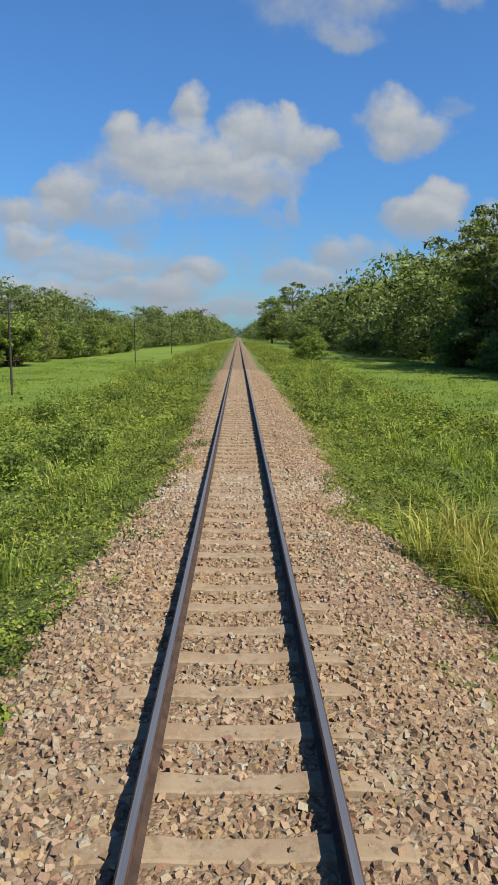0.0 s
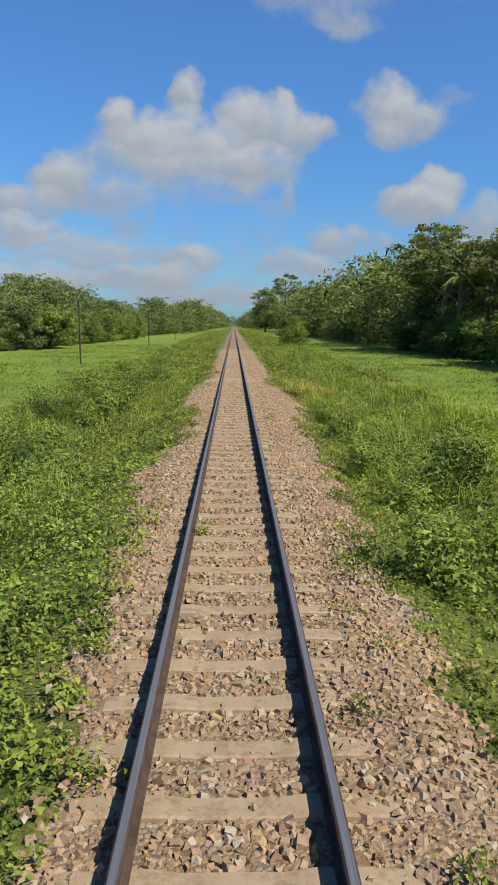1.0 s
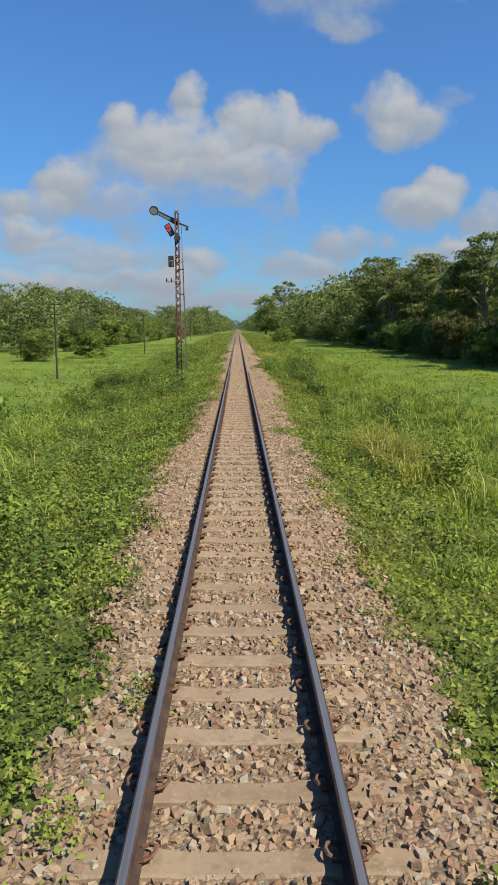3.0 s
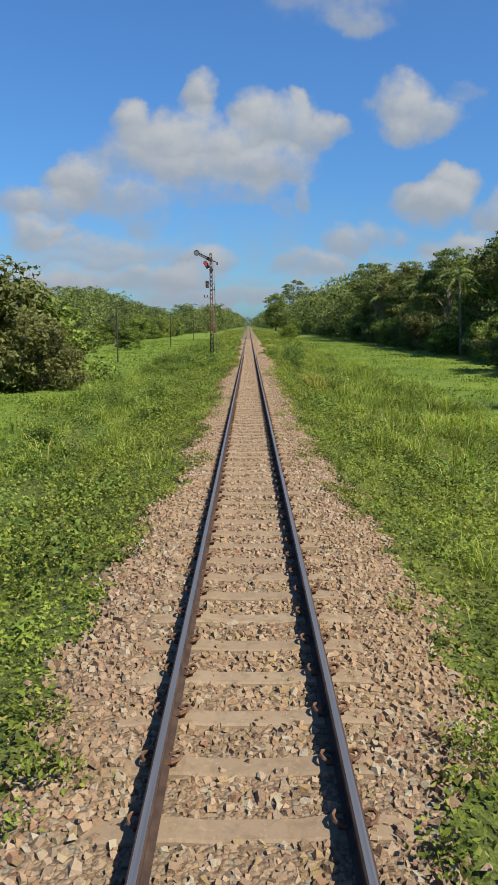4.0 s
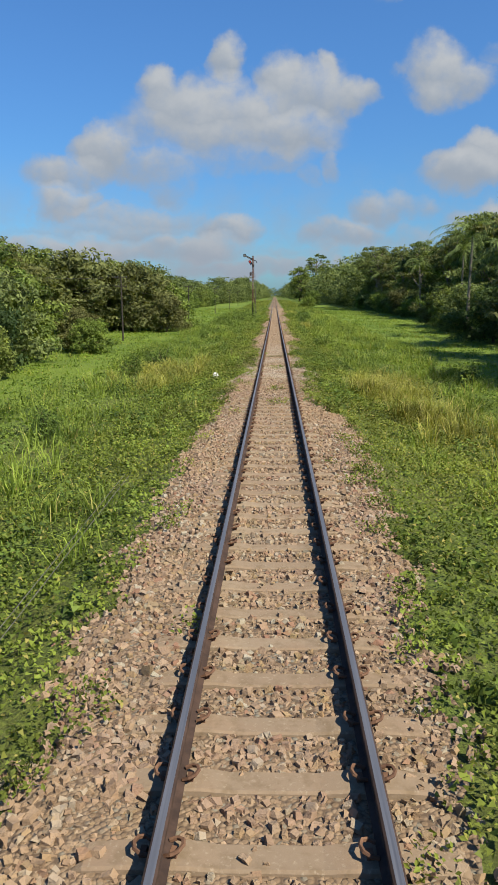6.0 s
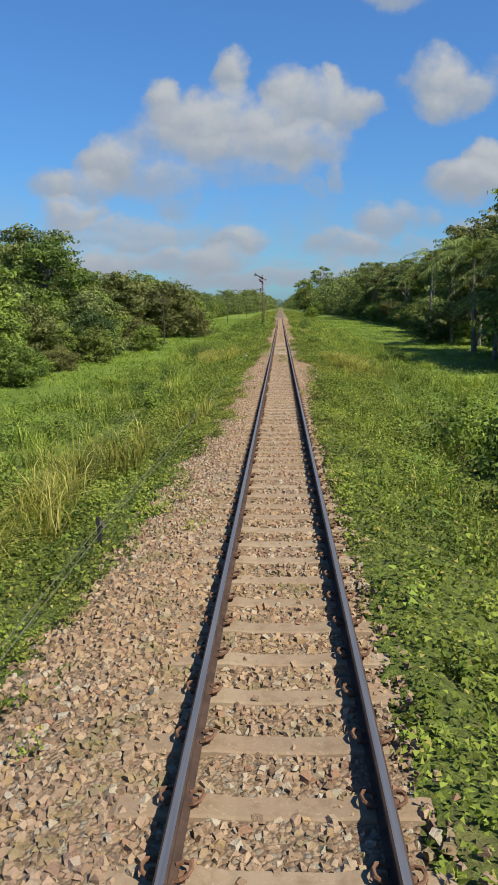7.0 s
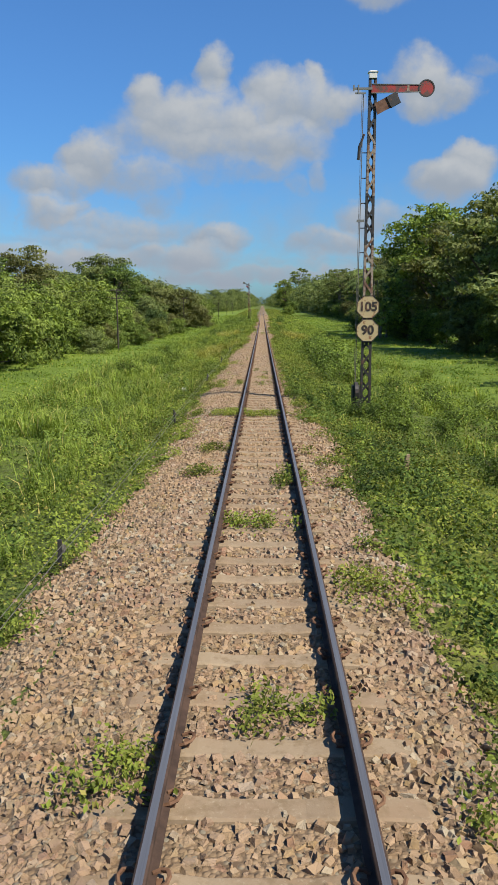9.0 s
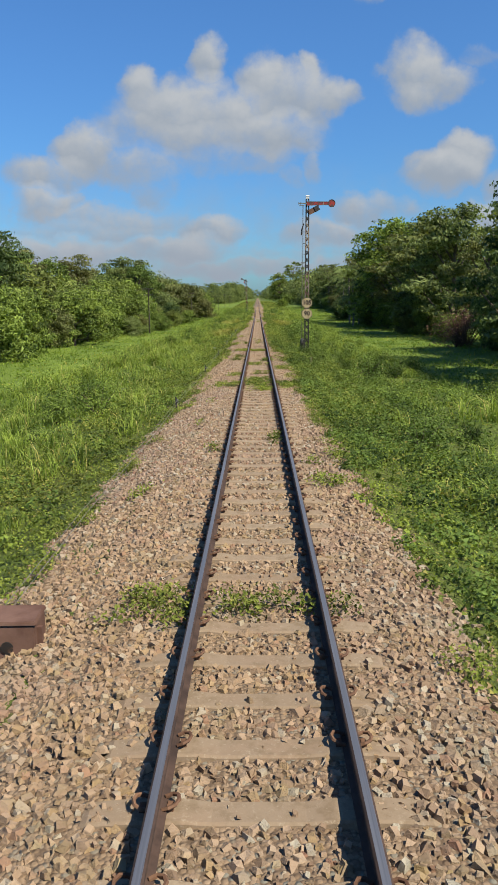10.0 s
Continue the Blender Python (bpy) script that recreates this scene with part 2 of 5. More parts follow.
def ground_material():
    """Low growth over the earth: a carpet of small leaves, bare soil here and there near the stones, brighter grassland farther off."""
    m, n, out = material("grassland")
    where = n.tree.nodes.new("ShaderNodeNewGeometry").outputs["Position"]
    sep = n.tree.nodes.new("ShaderNodeSeparateXYZ")
    n.link(where, sep.inputs[0])
    apart = n.math("ABSOLUTE", sep.outputs[0])
    cells, heights = [], []
    for scale in (19.0, 41.0):
        v = n.add("ShaderNodeTexVoronoi", Scale=scale, Randomness=1.0)
        n.link(where, v.inputs["Vector"])
        cell = n.tree.nodes.new("ShaderNodeSeparateColor")
        n.link(v.outputs["Color"], cell.inputs[0])
        cells.append(cell.outputs[0])
        heights.append(n.math("SUBTRACT", cell.outputs[1], v.outputs["Distance"]))
    leafy = n.math("MULTIPLY_ADD", cells[0], 0.55, n.math("MULTIPLY", cells[1], 0.45))
    fine = n.noise(where, 3.0, 8, 0.75)
    broad = n.ramp(n.noise(where, 0.06, 4), 0.3, 0.7)
    mid = n.ramp(n.noise(where, 0.45, 4), 0.3, 0.7)
    f = n.math("MULTIPLY_ADD", leafy, 0.6, n.math("MULTIPLY", n.ramp(fine, 0.25, 0.75), 0.4))
    small = n.ramp(n.math("MULTIPLY_ADD", n.noise(where, 34, 5, 0.7), 0.55, n.math("MULTIPLY", n.noise(where, 8, 4, 0.65), 0.45)), 0.36, 0.66)
    carpet = n.mix(small, (0.032, 0.041, 0.011), (0.132, 0.180, 0.032))
    yellow = n.ramp(n.noise(where, 0.33, 4, 0.6), 0.46, 0.64)
    carpet = n.mix(n.math("MULTIPLY", yellow, 0.45), carpet, n.mix(small, (0.052, 0.050, 0.014), (0.205, 0.205, 0.040)))
    carpet = n.mix(n.math("MULTIPLY", mid, 0.25), carpet, (0.075, 0.090, 0.022))
    stretch = n.tree.nodes.new("ShaderNodeMapping")
    stretch.inputs["Scale"].default_value = (0.25, 0.12, 1)
    n.link(where, stretch.inputs[0])
    streak = n.ramp(n.noise(stretch.outputs[0], 1.0, 7, 0.72), 0.35, 0.7)
    field = n.mix(f, (0.070, 0.118, 0.015), (0.165, 0.228, 0.03))
    field = n.mix(n.math("MULTIPLY", streak, 0.7), field, (0.050, 0.092, 0.013))
    clumps = n.ramp(n.noise(where, 0.9, 6, 0.7), 0.42, 0.62)
    field = n.mix(n.math("MULTIPLY", clumps, 0.55), field, (0.042, 0.080, 0.013))
    field = n.mix(n.math("MULTIPLY", broad, 0.4), field, (0.175, 0.225, 0.028))
    c = n.mix(n.ramp(n.math("ADD", apart, n.math("MULTIPLY", mid, 4.0)), 8.0, 13.0), carpet, field)
    bare = n.math("MULTIPLY", n.ramp(apart, 3.2, 1.6), n.ramp(n.noise(where, 1.7, 5), 0.56, 0.72))
    c = n.mix(n.math("MULTIPLY", bare, 0.4), c, (0.16, 0.115, 0.07))
    high = n.math("ADD", n.math("MULTIPLY", heights[0], 0.4), n.math("ADD", small, n.math("MULTIPLY", heights[1], 0.3)))
    solid(n, out, c, 0.9, 0, high, 0.02, 0.7, 0.2)
    return m


def concrete_material():
    m, n, out = material("sleeper_concrete")
    where = place(n)
    r = n.tree.nodes.new("ShaderNodeObjectInfo").outputs["Random"]
    w = n.tree.nodes.new("ShaderNodeNewGeometry").outputs["Position"]
    c = n.mix(r, (0.205, 0.150, 0.100), (0.272, 0.212, 0.145))
    c = n.mix(n.ramp(n.noise(w, 2.5, 4), 0.4, 0.7), c, (0.225, 0.158, 0.104))
    c = n.mix(n.ramp(n.noise(w, 9, 5, 0.7), 0.45, 0.7), c, (0.165, 0.118, 0.072))
    c = n.mix(n.ramp(n.noise(w, 34, 4, 0.7), 0.55, 0.7), c, (0.28, 0.222, 0.155))
    g = n.noise(w, 90, 4, 0.7)
    c = n.mix(n.math("MULTIPLY", g, 0.4), c, (0.140, 0.108, 0.072))
    solid(n, out, c, 0.92, 0, g, 0.004, 0.5, 0.2)
    return m


def rust_material(name, a=(0.045, 0.026, 0.019), b=(0.105, 0.062, 0.044), rough=0.85, scale=6.0):
    m, n, out = material(name)
    w = n.tree.nodes.new("ShaderNodeNewGeometry").outputs["Position"]
    f = n.noise(w, scale, 6, 0.65)
    c = n.mix(n.ramp(f, 0.3, 0.7), a, b)
    solid(n, out, c, rough, 0, n.noise(w, scale * 9, 4, 0.7), 0.003, 0.5, 0.3)
    return m


def paint_material(name, paint, rust=(0.089, 0.038, 0.021), wear=0.5, scale=5.0, rough=0.55):
    """Old paint that flakes off rusty iron."""
    m, n, out = material(name)
    w = n.tree.nodes.new("ShaderNodeNewGeometry").outputs["Position"]
    f = n.noise(w, scale, 6, 0.68)
    c = n.mix(n.noise(w, scale * 0.4, 3), paint, tuple(k * 0.75 for k in paint))
    c = n.mix(n.ramp(f, wear, wear + 0.1), c, rust)
    solid(n, out, c, rough, 0, f, 0.003, 0.5, 0.4)
    return m


def steel_material():
    """The polished running surface of the rails."""
    m, n, out = material("rail_steel")
    w = n.tree.nodes.new("ShaderNodeNewGeometry").outputs["Position"]
    stretch = n.tree.nodes.new("ShaderNodeMapping")
    stretch.inputs["Scale"].default_value = (90, 0.7, 1)
    n.link(w, stretch.inputs[0])
    f = n.noise(stretch.outputs[0], 1.0, 4, 0.6)
    c = n.mix(f, (0.15, 0.145, 0.145), (0.37, 0.36, 0.355))
    solid(n, out, c, n.math("MULTIPLY_ADD", f, 0.25, 0.34), 0.8)
    return m


def bark_material():
    m, n, out = material("bark")
    w = n.tree.nodes.new("ShaderNodeNewGeometry").outputs["Position"]
    f = n.noise(w, 5, 6, 0.7, 1.0)
    solid(n, out, n.mix(f, (0.045, 0.035, 0.024), (0.140, 0.114, 0.083)), 0.9, 0, f, 0.04, 0.8, 0.2)
    return m


STONE, STONE_ONE, BED, SOIL = stone_material("stone", False), stone_material("stone_single", True), ballast_material(), ground_material()
CONCRETE, RUST, STEEL, BARK = concrete_material(), rust_material("rail_rust", (0.028, 0.017, 0.013), (0.062, 0.037, 0.027)), steel_material(), bark_material()
CLIP_RUST = rust_material("clip_rust", (0.070, 0.035, 0.021), (0.153, 0.083, 0.048))
TREE_LEAF = leaf_material("tree_leaf", (0.032, 0.054, 0.019), (0.225, 0.275, 0.095), through=0.36, scale=0.2, kinds=0.75)
TREE_PALE = leaf_material("tree_leaf_pale", (0.028, 0.056, 0.012), (0.240, 0.320, 0.064), through=0.32, scale=0.45, kinds=0.4)
SHRUB_LEAF = leaf_material("shrub_leaf", (0.034, 0.066, 0.013), (0.220, 0.300, 0.056), through=0.3)
DEEP_LEAF = leaf_material("deep_leaf", (0.020, 0.044, 0.010), (0.130, 0.195, 0.040), through=0.25)
WEED_LEAF = leaf_material("weed_leaf", (0.040, 0.068, 0.012), (0.228, 0.290, 0.047), (0.280, 0.250, 0.070), through=0.28, scale=0.45, olive=0.4)
GRASS_BLADE = leaf_material("grass_blade", (0.090, 0.145, 0.024), (0.310, 0.400, 0.072), (0.480, 0.420, 0.155), 0.4, 0.5, 0.35)
FIELD_BLADE = leaf_material("field_blade", (0.075, 0.140, 0.020), (0.215, 0.300, 0.045), (0.338, 0.316, 0.089), 0.4, 0.5, 0.12)
YELLOW_GRASS = leaf_material("yellow_grass_blade", (0.120, 0.130, 0.026), (0.390, 0.390, 0.085), (0.50, 0.42, 0.17), 0.38, 0.5, 0.4)
DRY_GRASS = leaf_material("dry_grass_blade", (0.110, 0.100, 0.042), (0.280, 0.250, 0.125), (0.36, 0.31, 0.18), 0.25, 0.7, 0.5)
PALM_LEAF = leaf_material("palm_leaf", (0.050, 0.085, 0.028), (0.250, 0.320, 0.110))
DRY_LEAF = leaf_material("dry_leaf", (0.105, 0.053, 0.050), (0.274, 0.158, 0.128))
IRON = paint_material("mast_iron", (0.205, 0.150, 0.110), (0.098, 0.038, 0.022), 0.40, 4.0, 0.7)
DARK_IRON = paint_material("dark_iron", (0.028, 0.026, 0.025), (0.077, 0.038, 0.027), 0.55, 5.0)
PALE_PAINT = paint_material("pale_paint", (0.235, 0.195, 0.15), (0.11, 0.058, 0.036), 0.46, 6.0)
RED_PAINT = paint_material("red_paint", (0.26, 0.024, 0.020), (0.075, 0.035, 0.028), 0.46, 5.0)
RED_LENS = paint_material("red_lens", (0.42, 0.055, 0.04), (0.20, 0.05, 0.04), 0.62, 4.0, 0.25)
GREY_PAINT = paint_material("grey_paint", (0.127, 0.133, 0.126), (0.064, 0.051, 0.042), 0.6, 5.0)
BLUE_GLASS = paint_material("blue_glass", (0.026, 0.064, 0.132), (0.032, 0.038, 0.048), 0.7, 5.0, 0.2)
SIGN_PAINT = paint_material("sign_paint", (0.37, 0.30, 0.165), (0.17, 0.09, 0.045), 0.53, 6.0)
BLACK_PAINT = paint_material("black_paint", (0.022, 0.018, 0.016), (0.085, 0.046, 0.028), 0.52, 7.0)
BOX_RUST = rust_material("box_rust", (0.083, 0.041, 0.027), (0.140, 0.079, 0.057), 0.8, 3.0)
POLE_IRON = rust_material("pole_iron", (0.022, 0.019, 0.016), (0.058, 0.045, 0.036), 0.8, 4.0)
WIRE_STEEL = rust_material("wire_steel", (0.058, 0.054, 0.048), (0.127, 0.121, 0.105), 0.6, 8.0)
PLASTIC = rust_material("white_plastic", (0.445, 0.445, 0.431), (0.541, 0.541, 0.514), 0.5, 8.0)
PALE_BARK = rust_material("pale_bark", (0.101, 0.089, 0.066), (0.217, 0.191, 0.150), 0.9, 2.0)


# ---- building helpers ----
def put(name, bm, mat, parent=None, label=""):
    """One mesh object from a bmesh."""
    me = bpy.data.meshes.new(name)
    bm.to_mesh(me)
    bm.free()
    for mm in (mat if isinstance(mat, (list, tuple)) else [mat]):
        me.materials.append(mm)
    ob = new(name, me)
    if parent:
        ob.parent = parent
    if label:
        tagged(ob, label)
    return ob


def part(name, bm, mat, parent, label=""):
    return put(name, bm, mat, parent, label)


def mesh_np(name, verts, loops, sizes):
    """A mesh from arrays: vertices, the corners of all faces in a row, and each face's number of corners."""
    me = bpy.data.meshes.new(name)
    me.vertices.add(len(verts))
    me.vertices.foreach_set("co", np.ascontiguousarray(verts, np.float32).ravel())
    me.loops.add(len(loops))
    me.loops.foreach_set("vertex_index", np.ascontiguousarray(loops, np.int32))
    me.polygons.add(len(sizes))
    starts = np.concatenate(([0], np.cumsum(sizes)[:-1])).astype(np.int32)
    me.polygons.foreach_set("loop_start", starts)
    me.update(calc_edges=True)
    me.validate()
    me.shade_flat()
    return me


def repeat_np(name, local, faces):
    """local: (n, k, 3) vertices of n like pieces; faces: corner lists of one piece."""
    n, k, _ = local.shape
    flat = np.concatenate([np.array(f) for f in faces])
    loops = (np.arange(n)[:, None] * k + flat[None, :]).ravel()
    sizes = np.tile([len(f) for f in faces], n)
    return mesh_np(name, local.reshape(-1, 3), loops, sizes)


def box(bm, size, at=(0, 0, 0), turn=None, taper=1.0):
    """A box of that size with its middle at a place; taper shrinks its top."""
    vs = []
    for z in (-0.5, 0.5):
        k = taper if z > 0 else 1.0
        for x, y in ((-0.5, -0.5), (0.5, -0.5), (0.5, 0.5), (-0.5, 0.5)):
            p = Vector((x * size[0] * k, y * size[1] * k, z * size[2]))
            if turn is not None:
                p = turn @ p
            vs.append(bm.verts.new(p + Vector(at)))
    for f in ((3, 2, 1, 0), (4, 5, 6, 7), (0, 1, 5, 4), (1, 2, 6, 5), (2, 3, 7, 6), (3, 0, 4, 7)):
        bm.faces.new([vs[i] for i in f])
    return bm


def tube(bm, points, radii, sides=6, caps=True):
    """A round bar along points; radii: one for all or one each."""
    points = [Vector(p) for p in points]
    if isinstance(radii, (int, float)):
        radii = [radii] * len(points)
    rings = []
    for i, p in enumerate(points):
        d = (points[min(i + 1, len(points) - 1)] - points[max(i - 1, 0)]).normalized()
        a = d.orthogonal().normalized() if abs(d.z) > 0.95 else d.cross(Vector((0, 0, 1))).normalized()
        if abs(d.z) > 0.95:
            a = Vector((1, 0, 0)) - d * d.x
            a.normalize()
        b = d.cross(a)
        rings.append([bm.verts.new(p + (a * math.cos(2 * math.pi * k / sides) + b * math.sin(2 * math.pi * k / sides)) * radii[i])
                      for k in range(sides)])
    for r0, r1 in zip(rings, rings[1:]):
        for k in range(sides):
            bm.faces.new((r0[k], r0[(k + 1) % sides], r1[(k + 1) % sides], r1[k]))
    if caps:
        bm.faces.new(rings[0][::-1]), bm.faces.new(rings[-1])
    return bm


def disc(bm, radius, thick, at, axis="y", sides=20):
    """A flat round plate."""
    rings = []
    for s in (-0.5, 0.5):
        ring = []
        for k in range(sides):
            a = 2 * math.pi * k / sides
            c, d = radius * math.cos(a), radius * math.sin(a)
            p = {"y": (c, s * thick, d), "x": (s * thick, c, d), "z": (c, d, s * thick)}[axis]
            ring.append(bm.verts.new(Vector(p) + Vector(at)))
        rings.append(ring)
    for k in range(sides):
        bm.faces.new((rings[0][k], rings[0][(k + 1) % sides], rings[1][(k + 1) % sides], rings[1][k]))
    bm.faces.new(rings[0][::-1]), bm.faces.new(rings[1])
    return bm


def thing(name, m, label, category, group="", kind=""):
    e = new(name)
    e.empty_display_size = 0.2
    e.matrix_basis = m
    return tagged(e, label, category, group, kind)


# ---- the lie of the land ----
# edges of the open ballast: y, x
LEFT_EDGE = [(-254, -2.5), (-230, -2.7), (-220, -2.65), (-215.5, -2.3), (-207.5, -2.55), (-204, -2.5), (-201, -2.15), (-195, -1.9), (-190.5, -2.2),
             (-185, -2.2), (-182, -1.8), (-179.5, -2.3), (-174.5, -2.1), (-170.8, -1.75), (-168, -1.95), (-163.5, -2.1), (-158, -2.3), (-155, -2.0),
             (-149, -1.85), (-145, -1.5), (-126, -1.65), (-122, -1.42), (-114, -1.55), (-113.1, -0.95), (-112.3, -0.77), (-111.3, -1.1), (-110.2, -1.32),
             (-109.6, -0.78), (-106.5, -0.88), (-98.2, -0.75), (-97.6, -1.25), (-94, -1.45), (-88, -1.6)]
LEFT_EDGE += [(-83, -1.5), (-81, -1.1), (-78, -1.4), (-66, -1.15), (-55, -1.65), (-51, -1.18), (-47, -1.35), (-42.8, -1.5), (-41, -0.75), (-40.3, -0.72), (-39.9, -1.25),
              (-37.7, -1.3), (-36.8, -0.78), (-34, -1.1), (-32, -0.75), (-30.5, -1.05), (-28, -1.3), (-20, -1.0), (-18, -1.2), (-13, -1.4), (-9.7, -1.9),
              (-8, -1.5), (-5.5, -1.12), (-4.5, -1.35), (-0.6, -1.05), (2.7, -1.8), (8, -2.0), (10, -1.8), (14.8, -1.35), (22, -1.4), (60, -1.4)]
RIGHT_EDGE = [(-254, 1.8), (-232, 1.85), (-228, 1.55), (-220, 1.5), (-214.5, 1.25), (-210, 1.35), (-207, 1.5), (-199.5, 1.35), (-194, 1.6), (-192.6, 0.9),
              (-192.2, 0.74), (-191, 1.05), (-189.5, 1.35), (-187.4, 0.85), (-186.5, 0.74), (-142, 0.74), (-129, 1.6), (-124, 1.85), (-121.5, 1.35),
              (-120, 0.75), (-118.5, 1.05), (-115.5, 1.3), (-114.2, 1.1), (-113.8, 0.8), (-112.5, 1.55), (-111, 1.5), (-110.4, 0.8), (-109, 0.76),
              (-107.2, 1.25), (-106.3, 1.1), (-104, 0.78), (-100.5, 0.72), (-99.4, 1.3)]
RIGHT_EDGE += [(-96.5, 1.65), (-95.5, 1.5), (-95, 0.8), (-94, 1.3), (-93, 0.85), (-91.5, 0.95), (-90, 1.6), (-87, 1.9), (-84, 1.75), (-75, 1.5), (-60, 1.55),
               (-52, 1.6), (-51.5, 1.2), (-49, 1.65), (-44, 1.6), (-40, 1.75), (-37, 2.15), (-30, 2.2), (-24, 2.1), (-20, 1.95), (-18.5, 1.5),
               (-17.5, 1.95), (-15.5, 1.5), (-12, 2.0), (-3, 2.0), (1.5, 2.3), (5, 2.85), (9, 2.75), (11, 2.2), (12.7, 1.8), (22, 2.3), (34, 2.2), (60, 1.9)]


def wave(a, b):
    """Smooth wobble from sines, about -1 to 1."""
    return (np.sin(a * 1.7 + b * 2.3) + np.sin(a * 0.63 - b * 1.9 + 1.3) + np.sin(a * 3.9 + b * 0.7 + 4.1) * 0.6) / 2.6


def edge_np(y, rows):
    k = np.interp(y, [r[0] for r in rows], [r[1] for r in rows])
    s = np.sign(k)
    return k + s * (0.10 * np.sin(y * 2.3 + s) + 0.09 * np.sin(y * 5.7 + 2 * s) + 0.06 * np.sin(y * 13.1)) * np.minimum((np.abs(k) - 0.62) * 2, 1)


def ground_np(x, y):
    """Height of the formation and the fields beside it."""
    a = np.abs(x)
    z = np.interp(a, [0, 1.25, 1.8, 2.6, 4.0, 6.5, 12], [-0.212, -0.212, -0.32, -0.58, -0.95, -1.25, -1.4])
    bump = np.clip((a - 1.5) / 4, 0, 1)
    z = z + bump * (0.10 * wave(x * 0.9, y * 0.9) + 0.14 * wave(x * 0.23 + 5, y * 0.21)) + np.clip((a - 20) / 80, 0, 1) * 0.8 * wave(x * 0.03, y * 0.03)
    z = z + 0.05 * np.clip((y + 121) / 1.5, 0, 1) * np.clip((-103 - y) / 1.5, 0, 1) * np.clip((1.5 - a) / 0.3, 0, 1)
    over = np.maximum(edge_np(y, LEFT_EDGE) - x, x - edge_np(y, RIGHT_EDGE))
    z = z + 0.075 * np.clip(over / 0.1, 0, 1) * np.clip((1.5 - a) / 0.3, 0, 1) * (y < 60)
    return z + rise_np(y)


def ground_at(x, y):
    return float(ground_np(np.array([float(x)]), np.array([float(y)]))[0])


def sheet(name, xs, ys, height, mat):
    """One grid mesh over xs and ys; xs may depend on y (an array for each row)."""
    X = np.array([xs(y) if callable(xs) else xs for y in ys])
    Y = np.repeat(np.array(ys)[:, None], X.shape[1], 1)
    V = np.stack([X, Y, height(X, Y)], -1)
    r, c = X.shape
    i = np.arange(r - 1)[:, None] * c + np.arange(c - 1)[None, :]
    loops = np.stack([i, i + 1, i + 1 + c, i + c], -1).ravel()
    me = mesh_np(name, V.reshape(-1, 3), loops, np.full((r - 1) * (c - 1), 4))
    me.materials.append(mat)
    me.shade_smooth()
    return new(name, me)


def spread(lo, hi, n, power):
    return lo + (hi - lo) * np.linspace(0, 1, n) ** power


side = np.concatenate([np.arange(0, 3, 0.3), np.arange(3, 9, 0.6), np.arange(9, 40, 3), spread(40, 3000, 22, 3)])
cross = np.concatenate([-side[:0:-1], side])
along = np.concatenate([-spread(250, 2500, 12, 3)[::-1], np.arange(-249, 30, 0.6), np.arange(30, 200, 4), spread(204, 4500, 30, 3)])
ground = sheet("ground", cross, along, lambda x, y: ground_np(x, y) - np.clip((1.6 - np.abs(x)) * 0.2, 0, 0.03), SOIL)
tagged(ground, "green grassy ground with low embankment under the railway", "ground", kind="structure")


def bed_xs(y):
    l, r = edge_np(np.array([y]), LEFT_EDGE)[0], edge_np(np.array([y]), RIGHT_EDGE)[0]
    return np.linspace(l - 0.12, r + 0.12, 17)


def bed_z(x, y):
    l, r = edge_np(y, LEFT_EDGE), edge_np(y, RIGHT_EDGE)
    inside = np.clip(np.minimum(x - l, r - x) / 0.12, -1, 1)
    return ground_np(x, y) + 0.004 * np.maximum(inside, 0) + 0.06 * np.minimum(inside, 0) + 0.010 * wave(x * 9, y * 9)


bed_ys = np.concatenate([np.arange(-249, 30, 0.3), np.arange(30, 130, 1.0), np.arange(130, 900, 8.0)])
ballast = sheet("ballast_bed", bed_xs, bed_ys, bed_z, BED)
tagged(ballast, "pinkish brown crushed stone ballast along the track", "ballast", kind="structure")


# ---- the track ----
GAUGE = 0.566          # middle of the railhead from the track's middle
PITCH = 0.614          # from sleeper to sleeper
track = thing("railway_track", Matrix(), "single railway track with rusty rails on concrete sleepers", "railway track", kind="structure")


def rail_section():
    """Half of the section from the foot upwards, then mirrored: foot, web, head."""
    half = [(0.055, -0.152), (0.055, -0.144), (0.022, -0.132), (0.008, -0.118), (0.008, -0.055), (0.016, -0.045), (0.0325, -0.038), (0.0325, -0.010), (0.021, -0.001)]
    return half + [(-x, z) for x, z in half[::-1]]


def rail(x0):
    sec = rail_section()
    ys = np.concatenate([np.arange(-250, 30, 2.0), np.arange(30, 900, 15.0)])
    k = len(sec)
    V = np.array([[(x0 + sx, y, rise(y) + sz) for sx, sz in sec] for y in ys])
    loops, n = [], len(ys)
    for j in range(k):
        a = np.arange(n - 1) * k
        j2 = (j + 1) % k
        loops.append(np.stack([a + j, a + j + k, a + j2 + k, a + j2], -1))
    me = mesh_np("rail", V.reshape(-1, 3), np.concatenate(loops).ravel(), np.full((n - 1) * k, 4))
    me.materials.append(RUST), me.materials.append(STEEL)
    index = np.zeros((k, n - 1), np.int32)
    index[8] = 1
    me.polygons.foreach_set("material_index", index.ravel())
    ob = new("rail", me)
    ob.parent = track
    return tagged(ob, "rusty steel rail with a polished grey running surface")


rail(-GAUGE), rail(GAUGE)


